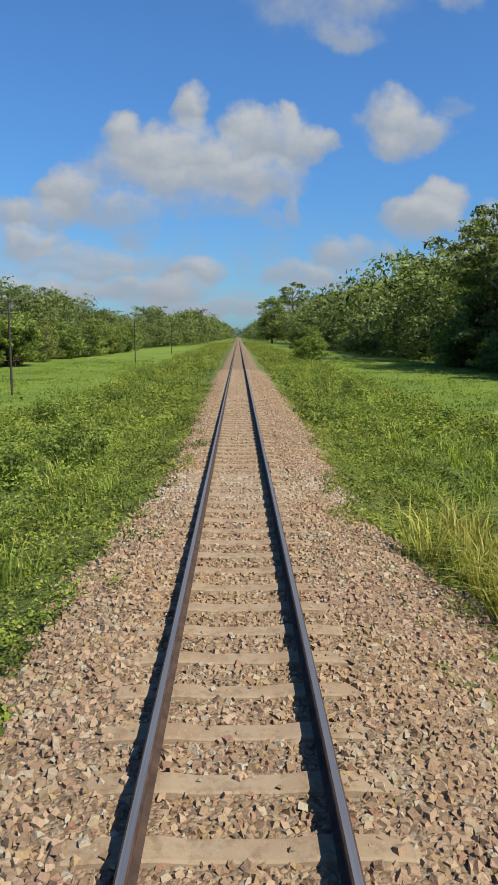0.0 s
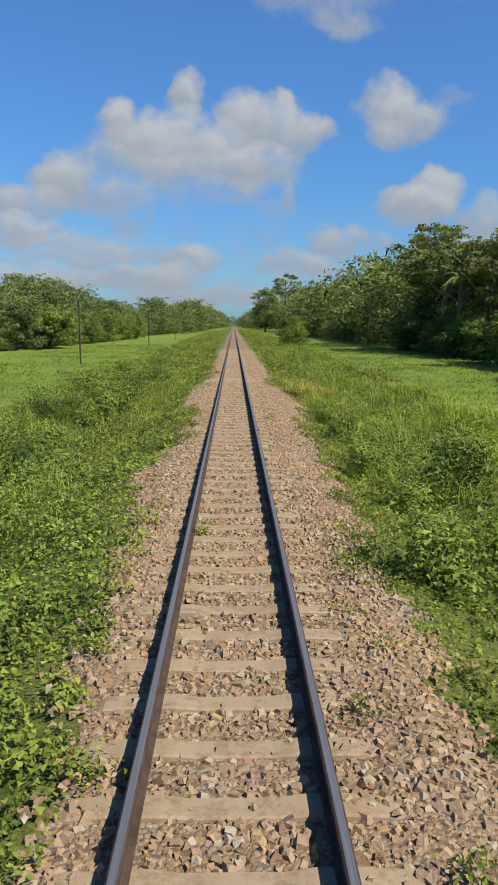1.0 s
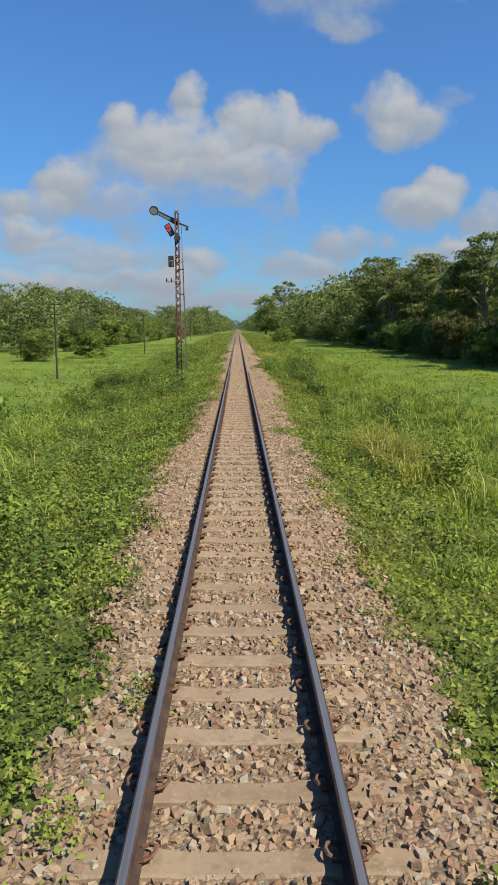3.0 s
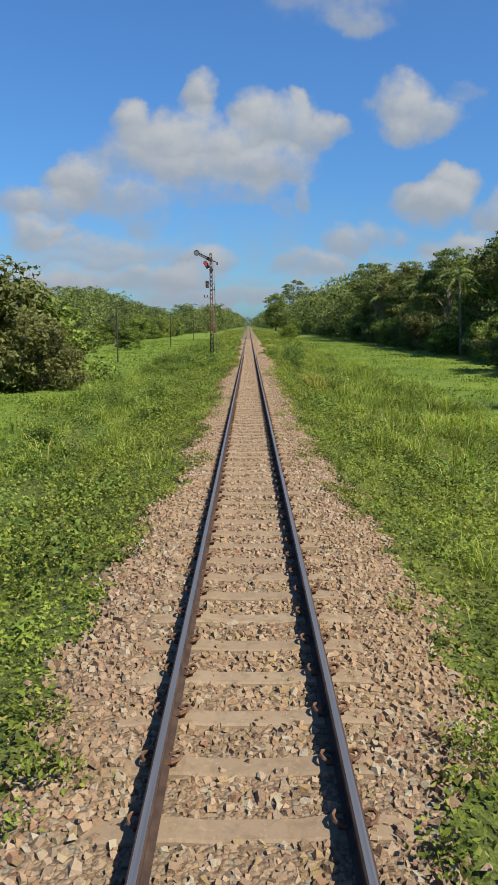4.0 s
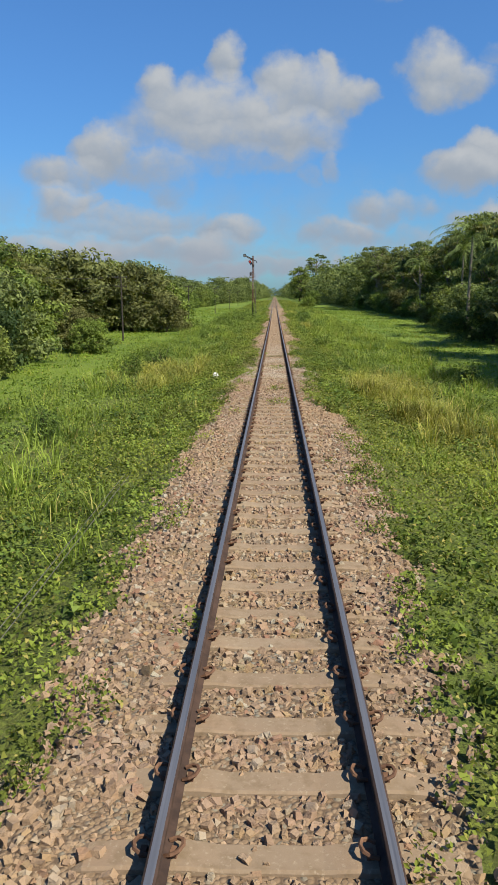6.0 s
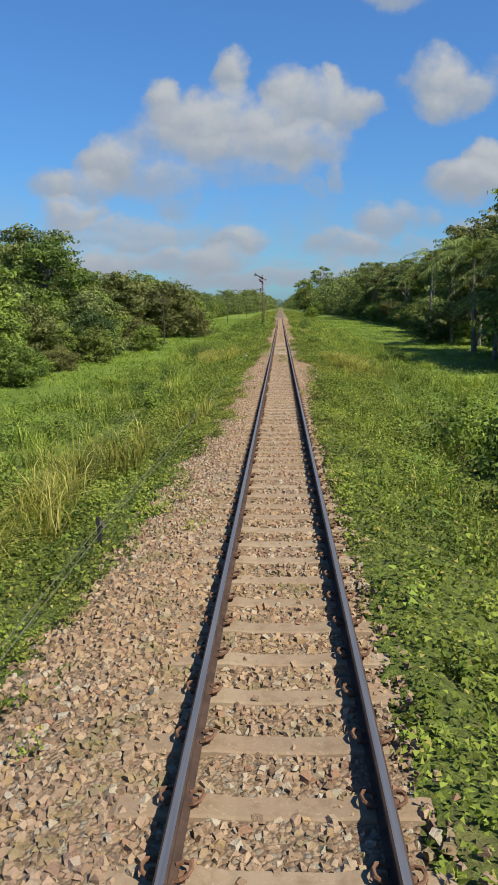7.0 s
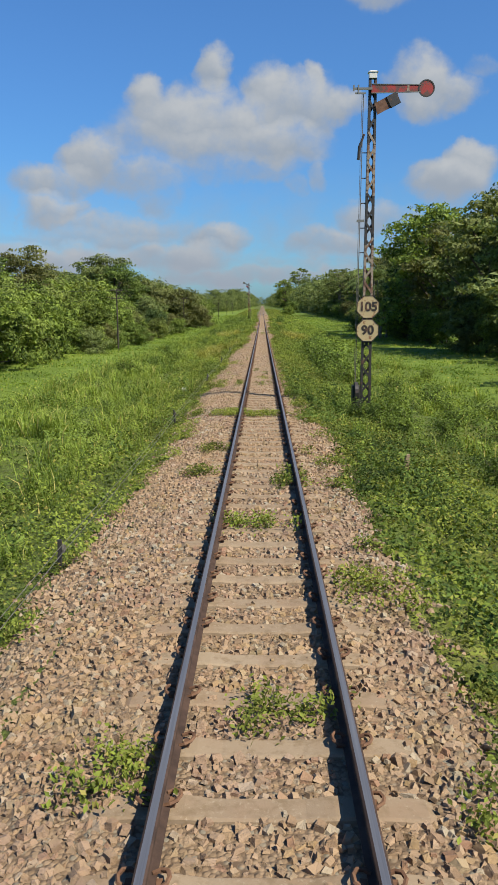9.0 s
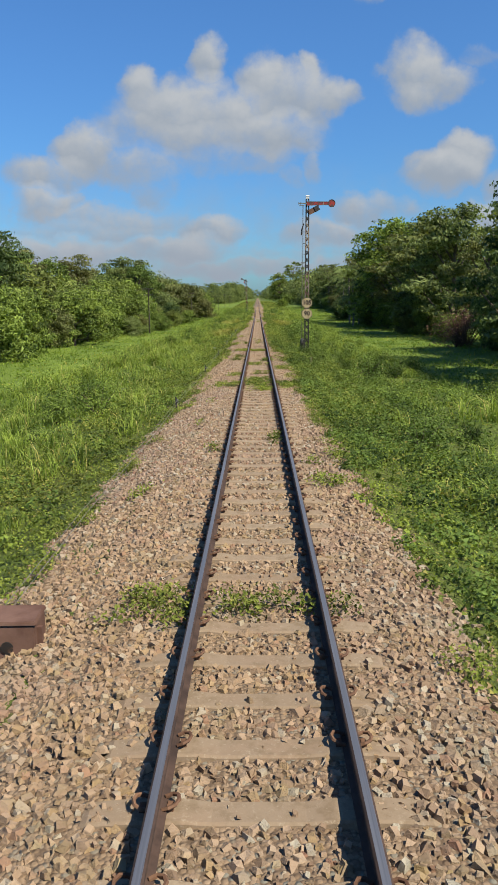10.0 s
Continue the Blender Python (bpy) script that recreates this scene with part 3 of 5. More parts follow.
def sleeper_mesh():
    """A concrete sleeper: sloped flanks, lower in the middle, seats under the rails."""
    bm = bmesh.new()
    stations = [(-0.98, -0.205, 0.085), (-0.94, -0.185, 0.095), (-0.72, -0.168, 0.100), (-0.42, -0.168, 0.100), (-0.26, -0.186, 0.092),
                (0.26, -0.186, 0.092), (0.42, -0.168, 0.100), (0.72, -0.168, 0.100), (0.94, -0.185, 0.095), (0.98, -0.205, 0.085)]
    rings = []
    for x, z, w in stations:
        pts = [(-w - 0.035, -0.36), (-w - 0.008, z - 0.012), (-w + 0.008, z), (w - 0.008, z), (w + 0.008, z - 0.012), (w + 0.035, -0.36)]
        rings.append([bm.verts.new((x, y, zz)) for y, zz in pts])
    for a, b in zip(rings, rings[1:]):
        for k in range(5):
            bm.faces.new((a[k], a[k + 1], b[k + 1], b[k]))
    bm.faces.new(rings[0]), bm.faces.new(rings[-1][::-1])
    me = bpy.data.meshes.new("sleeper")
    bm.to_mesh(me)
    bm.free()
    me.materials.append(CONCRETE)
    return me


def clip_mesh():
    """A bent spring clip that holds the rail's foot."""
    bm = bmesh.new()
    path = [(-0.016, -0.058, 0.004), (0.02, -0.064, 0.020), (0.056, -0.046, 0.030), (0.070, -0.004, 0.033), (0.060, 0.038, 0.030), (0.028, 0.060, 0.020), (-0.014, 0.054, 0.006)]
    tube(bm, path, 0.0125, 5)
    box(bm, (0.04, 0.06, 0.03), (0.02, 0, -0.012), taper=0.8)
    me = bpy.data.meshes.new("rail_clip")
    bm.to_mesh(me)
    bm.free()
    me.materials.append(CLIP_RUST)
    return me


SLEEPER, CLIP = sleeper_mesh(), clip_mesh()
count = 300
first = 0.303 - 398 * PITCH
clip_at = []
for gx in (-GAUGE, GAUGE):
    for s in (-1, 1):
        clip_at.append(pose(gx + s * 0.056, 0, -0.140, 0, 0, 0 if s > 0 else 180))
for i in range(count):
    y = first + i * PITCH
    s = new("sleeper", SLEEPER)
    s.parent = track
    s.matrix_basis = pose(random.uniform(-0.015, 0.015), y + random.uniform(-0.02, 0.02), rise(y) + random.uniform(-0.006, 0.004), 0, 0, random.uniform(-0.6, 0.6))
    for m in clip_at:
        if random.random() < 0.05:
            continue
        c = new("rail_clip", CLIP)
        c.parent = s
        c.matrix_basis = m @ pose(0, random.uniform(-0.012, 0.012), 0, 0, 0, random.uniform(-8, 8))

# the sleepers and clips farther along, in one mesh each
far_ys = [first + i * PITCH for i in range(count, count + 200)]
for name, src, where in (("far_sleepers", SLEEPER, [Matrix()]), ("far_rail_clips", CLIP, clip_at)):
    rows_y = far_ys if name == "far_sleepers" else far_ys[:60]
    v = np.array([p.co for p in src.vertices])
    rows = []
    for y in rows_y:
        for m in where:
            mm = np.array(m)
            rows.append(v @ mm[:3, :3].T + mm[:3, 3] + np.array([0, y, rise(y)]))
    me = repeat_np(name, np.array(rows), [list(f.vertices) for f in src.polygons])
    me.materials.append(src.materials[0])
    ob = new(name, me)
    ob.parent = track
    tagged(ob, kind="stuff")


# ---- scattered growth and stones ----
rng = np.random.default_rng(7)


def turn_np(n, tilt=math.pi):
    """Random rotations (n, 3, 3): any turn about z, then a tilt."""
    a, b, c = rng.uniform(0, 2 * np.pi, n), rng.uniform(-tilt, tilt, n), rng.uniform(-tilt, tilt, n)
    o, z = np.ones(n), np.zeros(n)
    rz = np.array([[np.cos(a), -np.sin(a), z], [np.sin(a), np.cos(a), z], [z, z, o]]).transpose(2, 0, 1)
    rx = np.array([[o, z, z], [z, np.cos(b), -np.sin(b)], [z, np.sin(b), np.cos(b)]]).transpose(2, 0, 1)
    ry = np.array([[np.cos(c), z, np.sin(c)], [z, o, z], [-np.sin(c), z, np.cos(c)]]).transpose(2, 0, 1)
    return rz @ rx @ ry


# a lump of crushed stone, open below where it sits in the bed
BLOCK = np.array([(-1, -0.8, -0.7), (0.9, -0.9, -0.7), (1, 0.8, -0.7), (-0.9, 0.9, -0.7), (-0.72, -0.55, 0.5), (0.62, -0.66, 0.62), (0.75, 0.5, 0.55), (-0.6, 0.66, 0.5)])
BLOCK_FACES = [(4, 5, 6, 7), (0, 1, 5, 4), (1, 2, 6, 5), (2, 3, 7, 6), (3, 0, 4, 7)]
WEDGE = np.array([(-1.05, -0.6, -0.7), (0.9, -0.75, -0.7), (1.05, 0.6, -0.7), (-0.85, 0.75, -0.7), (-0.35, -0.25, 0.62), (0.55, 0.12, 0.5)])
WEDGE_FACES = [(0, 1, 5, 4), (1, 2, 5), (2, 3, 4, 5), (3, 0, 4)]


def stones_np(x, y, z, size, shape):
    n = len(x)
    p = np.repeat(shape[None], n, 0) + rng.uniform(-0.25, 0.25, (n, len(shape), 3))
    p *= rng.uniform(0.7, 1.25, (n, 1, 3)) * size[:, None, None]
    p = np.einsum("nij,nkj->nki", turn_np(n, 0.42), p)
    return p + np.stack([x, y, z], -1)[:, None, :]


def on_bed(n, y0, y1):
    """Random spots on the open ballast, clear of rails and mostly clear of the sleepers' tops."""
    step = math.sqrt(5.8 * (y1 - y0) / n)
    gx, gy = np.meshgrid(np.arange(-2.9, 2.9, step), np.arange(y0, y1, step))
    n = gx.size
    x = gx.ravel() + rng.uniform(-0.42, 0.42, n) * step
    y = gy.ravel() + rng.uniform(-0.42, 0.42, n) * step
    stray = 0.05 + rng.normal(0, 0.11, n)
    keep = (x > edge_np(y, LEFT_EDGE) - stray) & (x < edge_np(y, RIGHT_EDGE) + stray)
    keep &= np.abs(np.abs(x) - GAUGE) > 0.085
    off = np.abs((y - first + PITCH / 2) % PITCH - PITCH / 2)
    buried = np.clip(0.5 + 0.9 * wave(x * 0.9 + 2, y * 0.8), 0.02, 1)
    outside = np.where(np.abs(x) > 0.66, np.clip(buried + 0.25, 0, 1), 0.06 + 0.22 * np.clip(buried - 0.55, 0, 1))
    deep = (y > -121) & (y < -103.5) & (rng.uniform(0, 1, n) < 0.5)
    keep &= deep | (off > 0.10) | (np.abs(x) > 1.0) | (rng.uniform(0, 1, n) < outside * 0.75)
    on_top = (off <= 0.10) & (np.abs(x) <= 1.0)
    on_top &= ~deep
    return x[keep], y[keep], on_top[keep]


x, y, top = on_bed(450000, -237, 20)
fx, fy, ft = on_bed(42000, 20, 62)
x, y, top = np.concatenate([x, fx]), np.concatenate([y, fy]), np.concatenate([top, ft])
mix = rng.permutation(len(x))
x, y, top = x[mix], y[mix], top[mix]
z = ground_np(x, y) + rng.uniform(-0.004, 0.022, len(x)) + 0.026 * top
size = (0.018 + 0.024 * rng.uniform(0, 1, len(x)) ** 1.3) * np.where(top & (np.abs(x) < 0.5), 0.7, 1)
half = len(x) * 6 // 10
for a, b, shape, faces in ((0, half, BLOCK, BLOCK_FACES), (half, len(x), WEDGE, WEDGE_FACES)):
    stones = new("ballast_stones", repeat_np("ballast_stones", stones_np(x[a:b], y[a:b], z[a:b], size[a:b], shape), faces))
    stones.data.materials.append(STONE)
    tagged(stones, "loose angular pinkish ballast stones", "ballast stones", kind="stuff")


def blades(name, x, y, height, width, mat, bend=0.45, label=""):
    """Grass: each blade two segments that bend over."""
    n = len(x)
    a = rng.uniform(0, 2 * np.pi, n)
    d = np.stack([np.cos(a), np.sin(a), np.zeros(n)], -1)
    s = np.stack([-np.sin(a), np.cos(a), np.zeros(n)], -1) * width[:, None]
    base = np.stack([x, y, ground_np(x, y) - 0.02], -1)
    k = bend * rng.uniform(0.4, 1.6, n)[:, None]
    up = np.array([0, 0, 1.0]) * height[:, None]
    mid = base + up * 0.6 + d * height[:, None] * k * 0.3
    tip = base + up * (1 - 0.25 * k) + d * height[:, None] * k
    P = np.stack([base - s, base + s, mid + s * 0.8, mid - s * 0.8, tip], 1)
    ob = new(name, repeat_np(name, P, [(0, 1, 2, 3), (3, 2, 4)]))
    ob.data.materials.append(mat)
    return tagged(ob, label, "grass", kind="stuff")


def leaf_rows(x, y, z, size, tilt=0.7):
    n = len(x)
    q = np.array([(0, -1, 0), (0.55, 0, 0.12), (0, 1, 0), (-0.55, 0, 0.12)])[None] * size[:, None, None]
    return np.einsum("nij,nkj->nki", turn_np(n, tilt), q) + np.stack([x, y, z], -1)[:, None, :]


def leaf_facing(p, normal, size, loose, slim=False):
    """Leaves that face outwards from their clump, more or less."""
    n = len(p)
    g = normal + rng.normal(0, loose, (n, 3))
    g /= np.linalg.norm(g, axis=1)[:, None] + 1e-6
    t = np.cross(g, rng.normal(0, 1, (n, 3)))
    t /= np.linalg.norm(t, axis=1)[:, None] + 1e-6
    b = np.cross(g, t)
    k = size[:, None]
    if slim:
        return np.stack([p - (b * 0.6 + t * 0.62) * k, p + (t * 0.62 - b * 0.6) * k, p + b * k], 1)
    return np.stack([p - b * k, p + (t * 0.55 + g * 0.12) * k, p + b * k, p + (g * 0.12 - t * 0.55) * k], 1)


def leaves(name, x, y, lift, size, mat, tilt=0.7, label="", category="weeds"):
    ob = new(name, repeat_np(name, leaf_rows(x, y, ground_np(x, y) + lift, size, tilt), [(0, 1, 2, 3)]))
    ob.data.materials.append(mat)
    return tagged(ob, label, category, kind="stuff")


def beside(n, y0, y1, out, power=1.0):
    """Random spots beside the ballast, up to a distance out from its edge, denser near it for power above 1."""
    y = rng.uniform(y0, y1, n)
    d = out * rng.uniform(0, 1, n) ** power
    s = rng.uniform(0, 1, n) < 0.5
    x = np.where(s, edge_np(y, LEFT_EDGE) - d, edge_np(y, RIGHT_EDGE) + d)
    return x, y, d


def domes(name, cx, cy, rad, tall, per, leaf0, leaf1, mat, label, category="weeds", slim=False):
    """Little domes of leaves, denser outside than within."""
    who = np.repeat(np.arange(len(cx)), per)
    g = rng.normal(0, 1, (len(who), 3))
    g /= np.linalg.norm(g, axis=1)[:, None]
    k = rng.uniform(0.55, 1.1, len(who)) * (1 + 0.25 * wave(g[:, 0] * 4 + who, g[:, 1] * 4))
    x, y = cx[who] + g[:, 0] * rad[who] * k, cy[who] + g[:, 1] * rad[who] * k
    ok = (np.abs(x) > 0.66)
    x, y, who, k, g = x[ok], y[ok], who[ok], k[ok], g[ok]
    g[:, 2] = np.abs(g[:, 2])
    p = np.stack([x, y, ground_np(x, y) + g[:, 2] * tall[who] * k + 0.015], -1)
    face = g + np.array([0, 0, 0.35])
    ob = new(name, repeat_np(name, leaf_facing(p, face, rng.uniform(leaf0, leaf1, len(x)), 0.38, slim), [(0, 1, 2)] if slim else [(0, 1, 2, 3)]))
    ob.data.materials.append(mat)
    return tagged(ob, label, category, kind="stuff")


# low creeping plants along the edge of the stones
m = 7800
cx, cy, d = beside(m, -237, 30, 2.6, 1.2)
cx = cx + np.sign(cx) * 0.08
rad = rng.uniform(0.10, 0.30, m) * np.clip(0.7 + 0.3 * d, 0.7, 1.4)
tall = (0.10 + 0.15 * np.clip(d, 0, 2.2)) * rng.uniform(0.6, 1.4, m)
domes("low_weeds", cx, cy, rad, tall, rng.integers(18, 38, m), 0.022, 0.046, WEED_LEAF, "low green creeping weeds beside the ballast", slim=True)

# weeds that grow up between the stones: x, y, half width, half length
PATCHES = [(-0.85, -182.6, 0.2, 0.7), (-1.2, -183.6, 0.45, 0.15), (-1.5, -181.4, 0.5, 0.15), (0.2, -180.5, 0.35, 0.25), (0.0, -183.1, 0.4, 0.2), (0.2, -178.0, 0.3, 0.15),
           (-0.3, -176.2, 0.2, 0.2), (-0.2, -191.9, 1.1, 0.4), (-0.9, -191.6, 0.5, 0.5), (0.0, -202.7, 0.6, 0.3), (0.4, -200, 0.3, 0.8), (-0.95, -208.2, 0.3, 0.4), (0.1, -207.5, 0.5, 0.25),
           (-0.9, -232, 0.5, 0.45), (0.2, -232, 0.9, 0.18), (0.0, -120.7, 0.4, 0.22), (0.1, -117.7, 0.35, 0.18), (0.0, -110.5, 0.4, 0.2), (-0.5, -102, 0.12, 0.4),
           (1.0, -205, 0.3, 0.6), (-1.1, -199.5, 0.4, 0.3), (-1.0, -197.2, 0.35, 0.3), (-0.4, -14, 0.12, 0.3), (1.1, -227, 0.25, 0.4), (0.35, -223, 0.12, 0.5),
           (0.05, -211.6, 0.5, 1.2), (1.0, -212.2, 0.45, 1.0), (-1.1, -212, 0.5, 0.6), (0.0, -210.2, 0.5, 0.4), (0.1, -213.6, 0.45, 0.4)]
for k in range(60):
    PATCHES.append((rng.choice([-1, 1]) * rng.uniform(0.7, 1.6), rng.uniform(-226, 10), rng.uniform(0.05, 0.14), rng.uniform(0.06, 0.2)))
for k in range(520):
    y, left = rng.uniform(-236, 25), rng.uniform(0, 1) < 0.5
    x = float(edge_np(np.array([y]), LEFT_EDGE if left else RIGHT_EDGE)[0])
    x -= math.copysign(abs(rng.normal(0, 0.22)) - 0.05, x)
    if abs(x) > 0.72:
        PATCHES.append((x, y, rng.uniform(0.05, 0.26), rng.uniform(0.06, 0.32)))
px, py = [], []
for cx, cy, rx, ry in PATCHES:
    n = int((1900 if cy < -190 else 1000) * rx * ry / 0.4) + 25
    k = max(2, n // 45)
    a, rr = rng.uniform(0, 2 * np.pi, k), rng.uniform(0, 1, k) ** 0.5 * rng.uniform(0.5, 1.3, k)
    who = rng.integers(0, k, n)
    px.append((cx + rx * rr * np.cos(a))[who] + rng.normal(0, 0.075, n)), py.append((cy + ry * rr * np.sin(a))[who] + rng.normal(0, 0.075, n))
x, y = np.concatenate(px), np.concatenate(py)
ok = np.abs(np.abs(x) - GAUGE) > 0.06
x, y = x[ok], y[ok]
leaves("track_weeds", x, y, rng.uniform(0.02, 0.17, len(x)), rng.uniform(0.013, 0.030, len(x)), WEED_LEAF, 1.1, "small green weeds between the ballast stones")

# a cover of larger leaves on the slopes
x, y, d = beside(80000, -240, 70, 8.0, 1.0)
x = x + np.sign(x) * 1.2
keep = rng.uniform(0, 1, len(x)) < np.clip(0.75 + 0.5 * wave(x * 0.6, y * 0.5), 0.2, 1)
x, y = x[keep], y[keep]
leaves("ground_cover", x, y, rng.uniform(0.02, 0.22, len(x)), rng.uniform(0.026, 0.055, len(x)), WEED_LEAF, 0.9, "leafy green ground cover on the slopes")

# mounds of leafy weeds: domes of leaves over shaded ground
m = 3300
cx, cy, d = beside(m, -238, 90, 8.5, 1.15)
cx = cx + np.sign(cx) * 0.45
rad = rng.uniform(0.25, 0.75, m) * np.clip(0.28 + 0.2 * d, 0.4, 1.5)
tall = rad * rng.uniform(0.5, 1.1, m) * np.clip(0.6 + 1.1 * (0.5 + wave(cx * 0.3, cy * 0.12)), 0.35, 1.9)
domes("weed_mounds", cx, cy, rad, tall, np.clip((rad * 190).astype(int), 36, 190), 0.028, 0.060, SHRUB_LEAF, "bushy mounds of leafy green weeds", slim=True)

# a rank green growth to the right of the line near its end
m = 900
cy = np.concatenate([rng.uniform(-236, -178, m - 130), rng.uniform(-107, -98.5, 130)])
cx = edge_np(cy, RIGHT_EDGE) + 0.25 + 4.5 * rng.uniform(0, 1, m) ** 1.3
rad = rng.uniform(0.2, 0.55, m) * np.clip(0.45 + 0.3 * (cx - 1), 0.5, 1.1)
domes("rank_weeds", cx, cy, rad, rad * rng.uniform(0.6, 1.1, m), np.clip((rad * 300).astype(int), 50, 150), 0.022, 0.042, DEEP_LEAF, "rank deep green leafy weeds on the slope")

# waist-high leafy growth round the first signal, and on the far shoulder
m = 620
cy = rng.uniform(-64, -6, m)
cx = edge_np(cy, LEFT_EDGE) - 0.5 - 6.5 * rng.uniform(0, 1, m)
rad = rng.uniform(0.25, 0.65, m)
tall = rad * rng.uniform(0.8, 1.5, m) * np.clip(0.35 - 0.18 * cx - 0.2, 0.5, 1.3)
domes("leafy_thicket", cx, cy, rad, tall, np.clip((rad * 220).astype(int), 50, 150), 0.026, 0.054, SHRUB_LEAF, "thick waist-high green leafy growth on the slope", slim=True)
m = 170
cy = rng.uniform(-58, 34, m)
cx = edge_np(cy, RIGHT_EDGE) + 0.9 + 3.5 * rng.uniform(0, 1, m)
rad = rng.uniform(0.25, 0.65, m)
domes("shoulder_weeds", cx, cy, rad, rad * rng.uniform(0.8, 1.5, m), np.clip((rad * 220).astype(int), 50, 150), 0.026, 0.054, SHRUB_LEAF, "clumps of tall green weeds on the shoulder", slim=True)

# darker clumps scattered over both slopes
m = 900
cx, cy, d = beside(m, -236, 70, 6.5, 0.9)
cx = cx + np.sign(cx) * 0.8
rad = rng.uniform(0.22, 0.75, m)
domes("dark_clumps", cx, cy, rad, rad * rng.uniform(0.7, 1.3, m), np.clip((rad * 230).astype(int), 50, 140), 0.032, 0.066, DEEP_LEAF, "scattered clumps of dark green weeds", slim=True)

# a close carpet of small leaves next to the stones
x, y, d = beside(500000, -238, 45, 3.2, 1.2)
x = x + np.sign(x) * 0.02
p = np.stack([x, y, ground_np(x, y) + rng.uniform(0.0, 0.12, len(x)) * np.clip(0.5 + d, 0.5, 2.2) * (1 + 0.7 * wave(x * 5, y * 5))], -1)
mat_ = np.tile(np.array([0.0, 0.0, 1.0]), (len(x), 1))
carpet = new("creeping_weeds", repeat_np("creeping_weeds", leaf_facing(p, mat_, rng.uniform(0.014, 0.034, len(x)) * (1 + 0.25 * d), 0.8, True), [(0, 1, 2)]))
carpet.data.materials.append(WEED_LEAF)
tagged(carpet, "close carpet of small creeping green weeds", "weeds", kind="stuff")

# tufts of long grass
m = 7400
cx, cy, _ = beside(m, -238, 90, 8.0, 0.85)
cx = cx + np.sign(cx) * 0.8
keep = rng.uniform(0, 1, m) < np.clip(0.35 + 0.9 * wave(cx * 0.4 + 3, cy * 0.3) + 0.6 * ((cx < -3.2) & (cy < -150)) + 0.6 * ((cx > 3.4) & (cy > -75) & (cy < 25)) - 0.5 * ((cx > 0) & (cy < -190)), 0.05, 1)
cx, cy = np.concatenate([cx[keep], rng.uniform(2.9, 4.2, 60)]), np.concatenate([cy[keep], rng.uniform(5.5, 12.5, 60)])
who = np.repeat(np.arange(len(cx)), rng.integers(22, 52, len(cx)))
hi = ((0.35 + 0.5 * rng.uniform(0, 1, len(cx)) ** 1.5) * np.clip(0.45 + 0.16 * np.abs(cx), 0.7, 1.25))[who] * rng.uniform(0.55, 1.15, len(who))
x, y = cx[who] + rng.normal(0, 0.16, len(who)), cy[who] + rng.normal(0, 0.16, len(who))
blades("verge_grass", x, y, hi, rng.uniform(0.006, 0.012, len(x)) * np.clip(0.6 + 0.12 * np.abs(x), 0.9, 1.5), GRASS_BLADE, 0.85, "tufts of long yellowish green grass")

# coarse growth along the verges farther off
m = 1900
cy = 25 + 330 * rng.uniform(0, 1, m) ** 1.4
cx = rng.choice([-1, 1], m) * (2.7 + 8.0 * rng.uniform(0, 1, m))
rad = rng.uniform(0.35, 0.95, m) * (1 + cy / 400)
tall = rad * rng.uniform(0.5, 1.3, m) * np.clip(0.3 + 0.2 * (np.abs(cx) - 2.5), 0.3, 0.9)
domes("verge_growth", cx, cy, rad, tall, np.clip((rad * 80).astype(int), 30, 90), 0.06, 0.12, WEED_LEAF, "coarse green growth along the verges", slim=True)

# low swells of grass in the fields
m = 2600
cy, cx = rng.uniform(-235, 130, m), rng.uniform(7.5, 26, m) * rng.choice([-1, 1], m)
rad = rng.uniform(0.5, 1.5, m)
domes("field_grass", cx, cy, rad, rng.uniform(0.12, 0.45, m), rng.integers(26, 60, m), 0.05, 0.10, FIELD_BLADE, "bright green grass of the open field", "grass", slim=True)

m = 90000
cy, cx = rng.uniform(-236, 110, m), rng.choice([-1, 1], m) * (6 + 17 * rng.uniform(0, 1, m))
keep = rng.uniform(0, 1, m) < np.clip(0.55 + 0.7 * wave(cx * 0.35, cy * 0.22), 0.1, 1)
x, y = cx[keep], cy[keep]
blades("field_stalks", x, y, rng.uniform(0.12, 0.32, len(x)), rng.uniform(0.014, 0.03, len(x)), FIELD_BLADE, 0.7, "long bright green grass of the open field")

# tall yellowish grass that arches over
cx, cy = [], []
for mx, my, spread_x, spread_y, k in ((3.4, -116.2, 0.35, 0.8, 26), (4.6, -112, 0.7, 1.6, 30), (4.0, -52.5, 0.6, 2.2, 34), (4.4, -121, 0.6, 2.0, 26), (-4.8, -106, 0.9, 3.0, 46), (-4.2, -152, 0.8, 4.0, 40), (3.4, 9.2, 0.35, 1.8, 26)):
    cx.append(rng.normal(mx, spread_x, k)), cy.append(rng.normal(my, spread_y, k))
cx, cy = np.concatenate(cx), np.concatenate(cy)
who = np.repeat(np.arange(len(cx)), 46)
x, y = cx[who] + rng.normal(0, 0.12, len(who)), cy[who] + rng.normal(0, 0.12, len(who))
blades("tall_grass", x, y, rng.uniform(0.55, 1.15, len(x)), rng.uniform(0.006, 0.012, len(x)), YELLOW_GRASS, 0.95, "tall arching yellowish green grass")

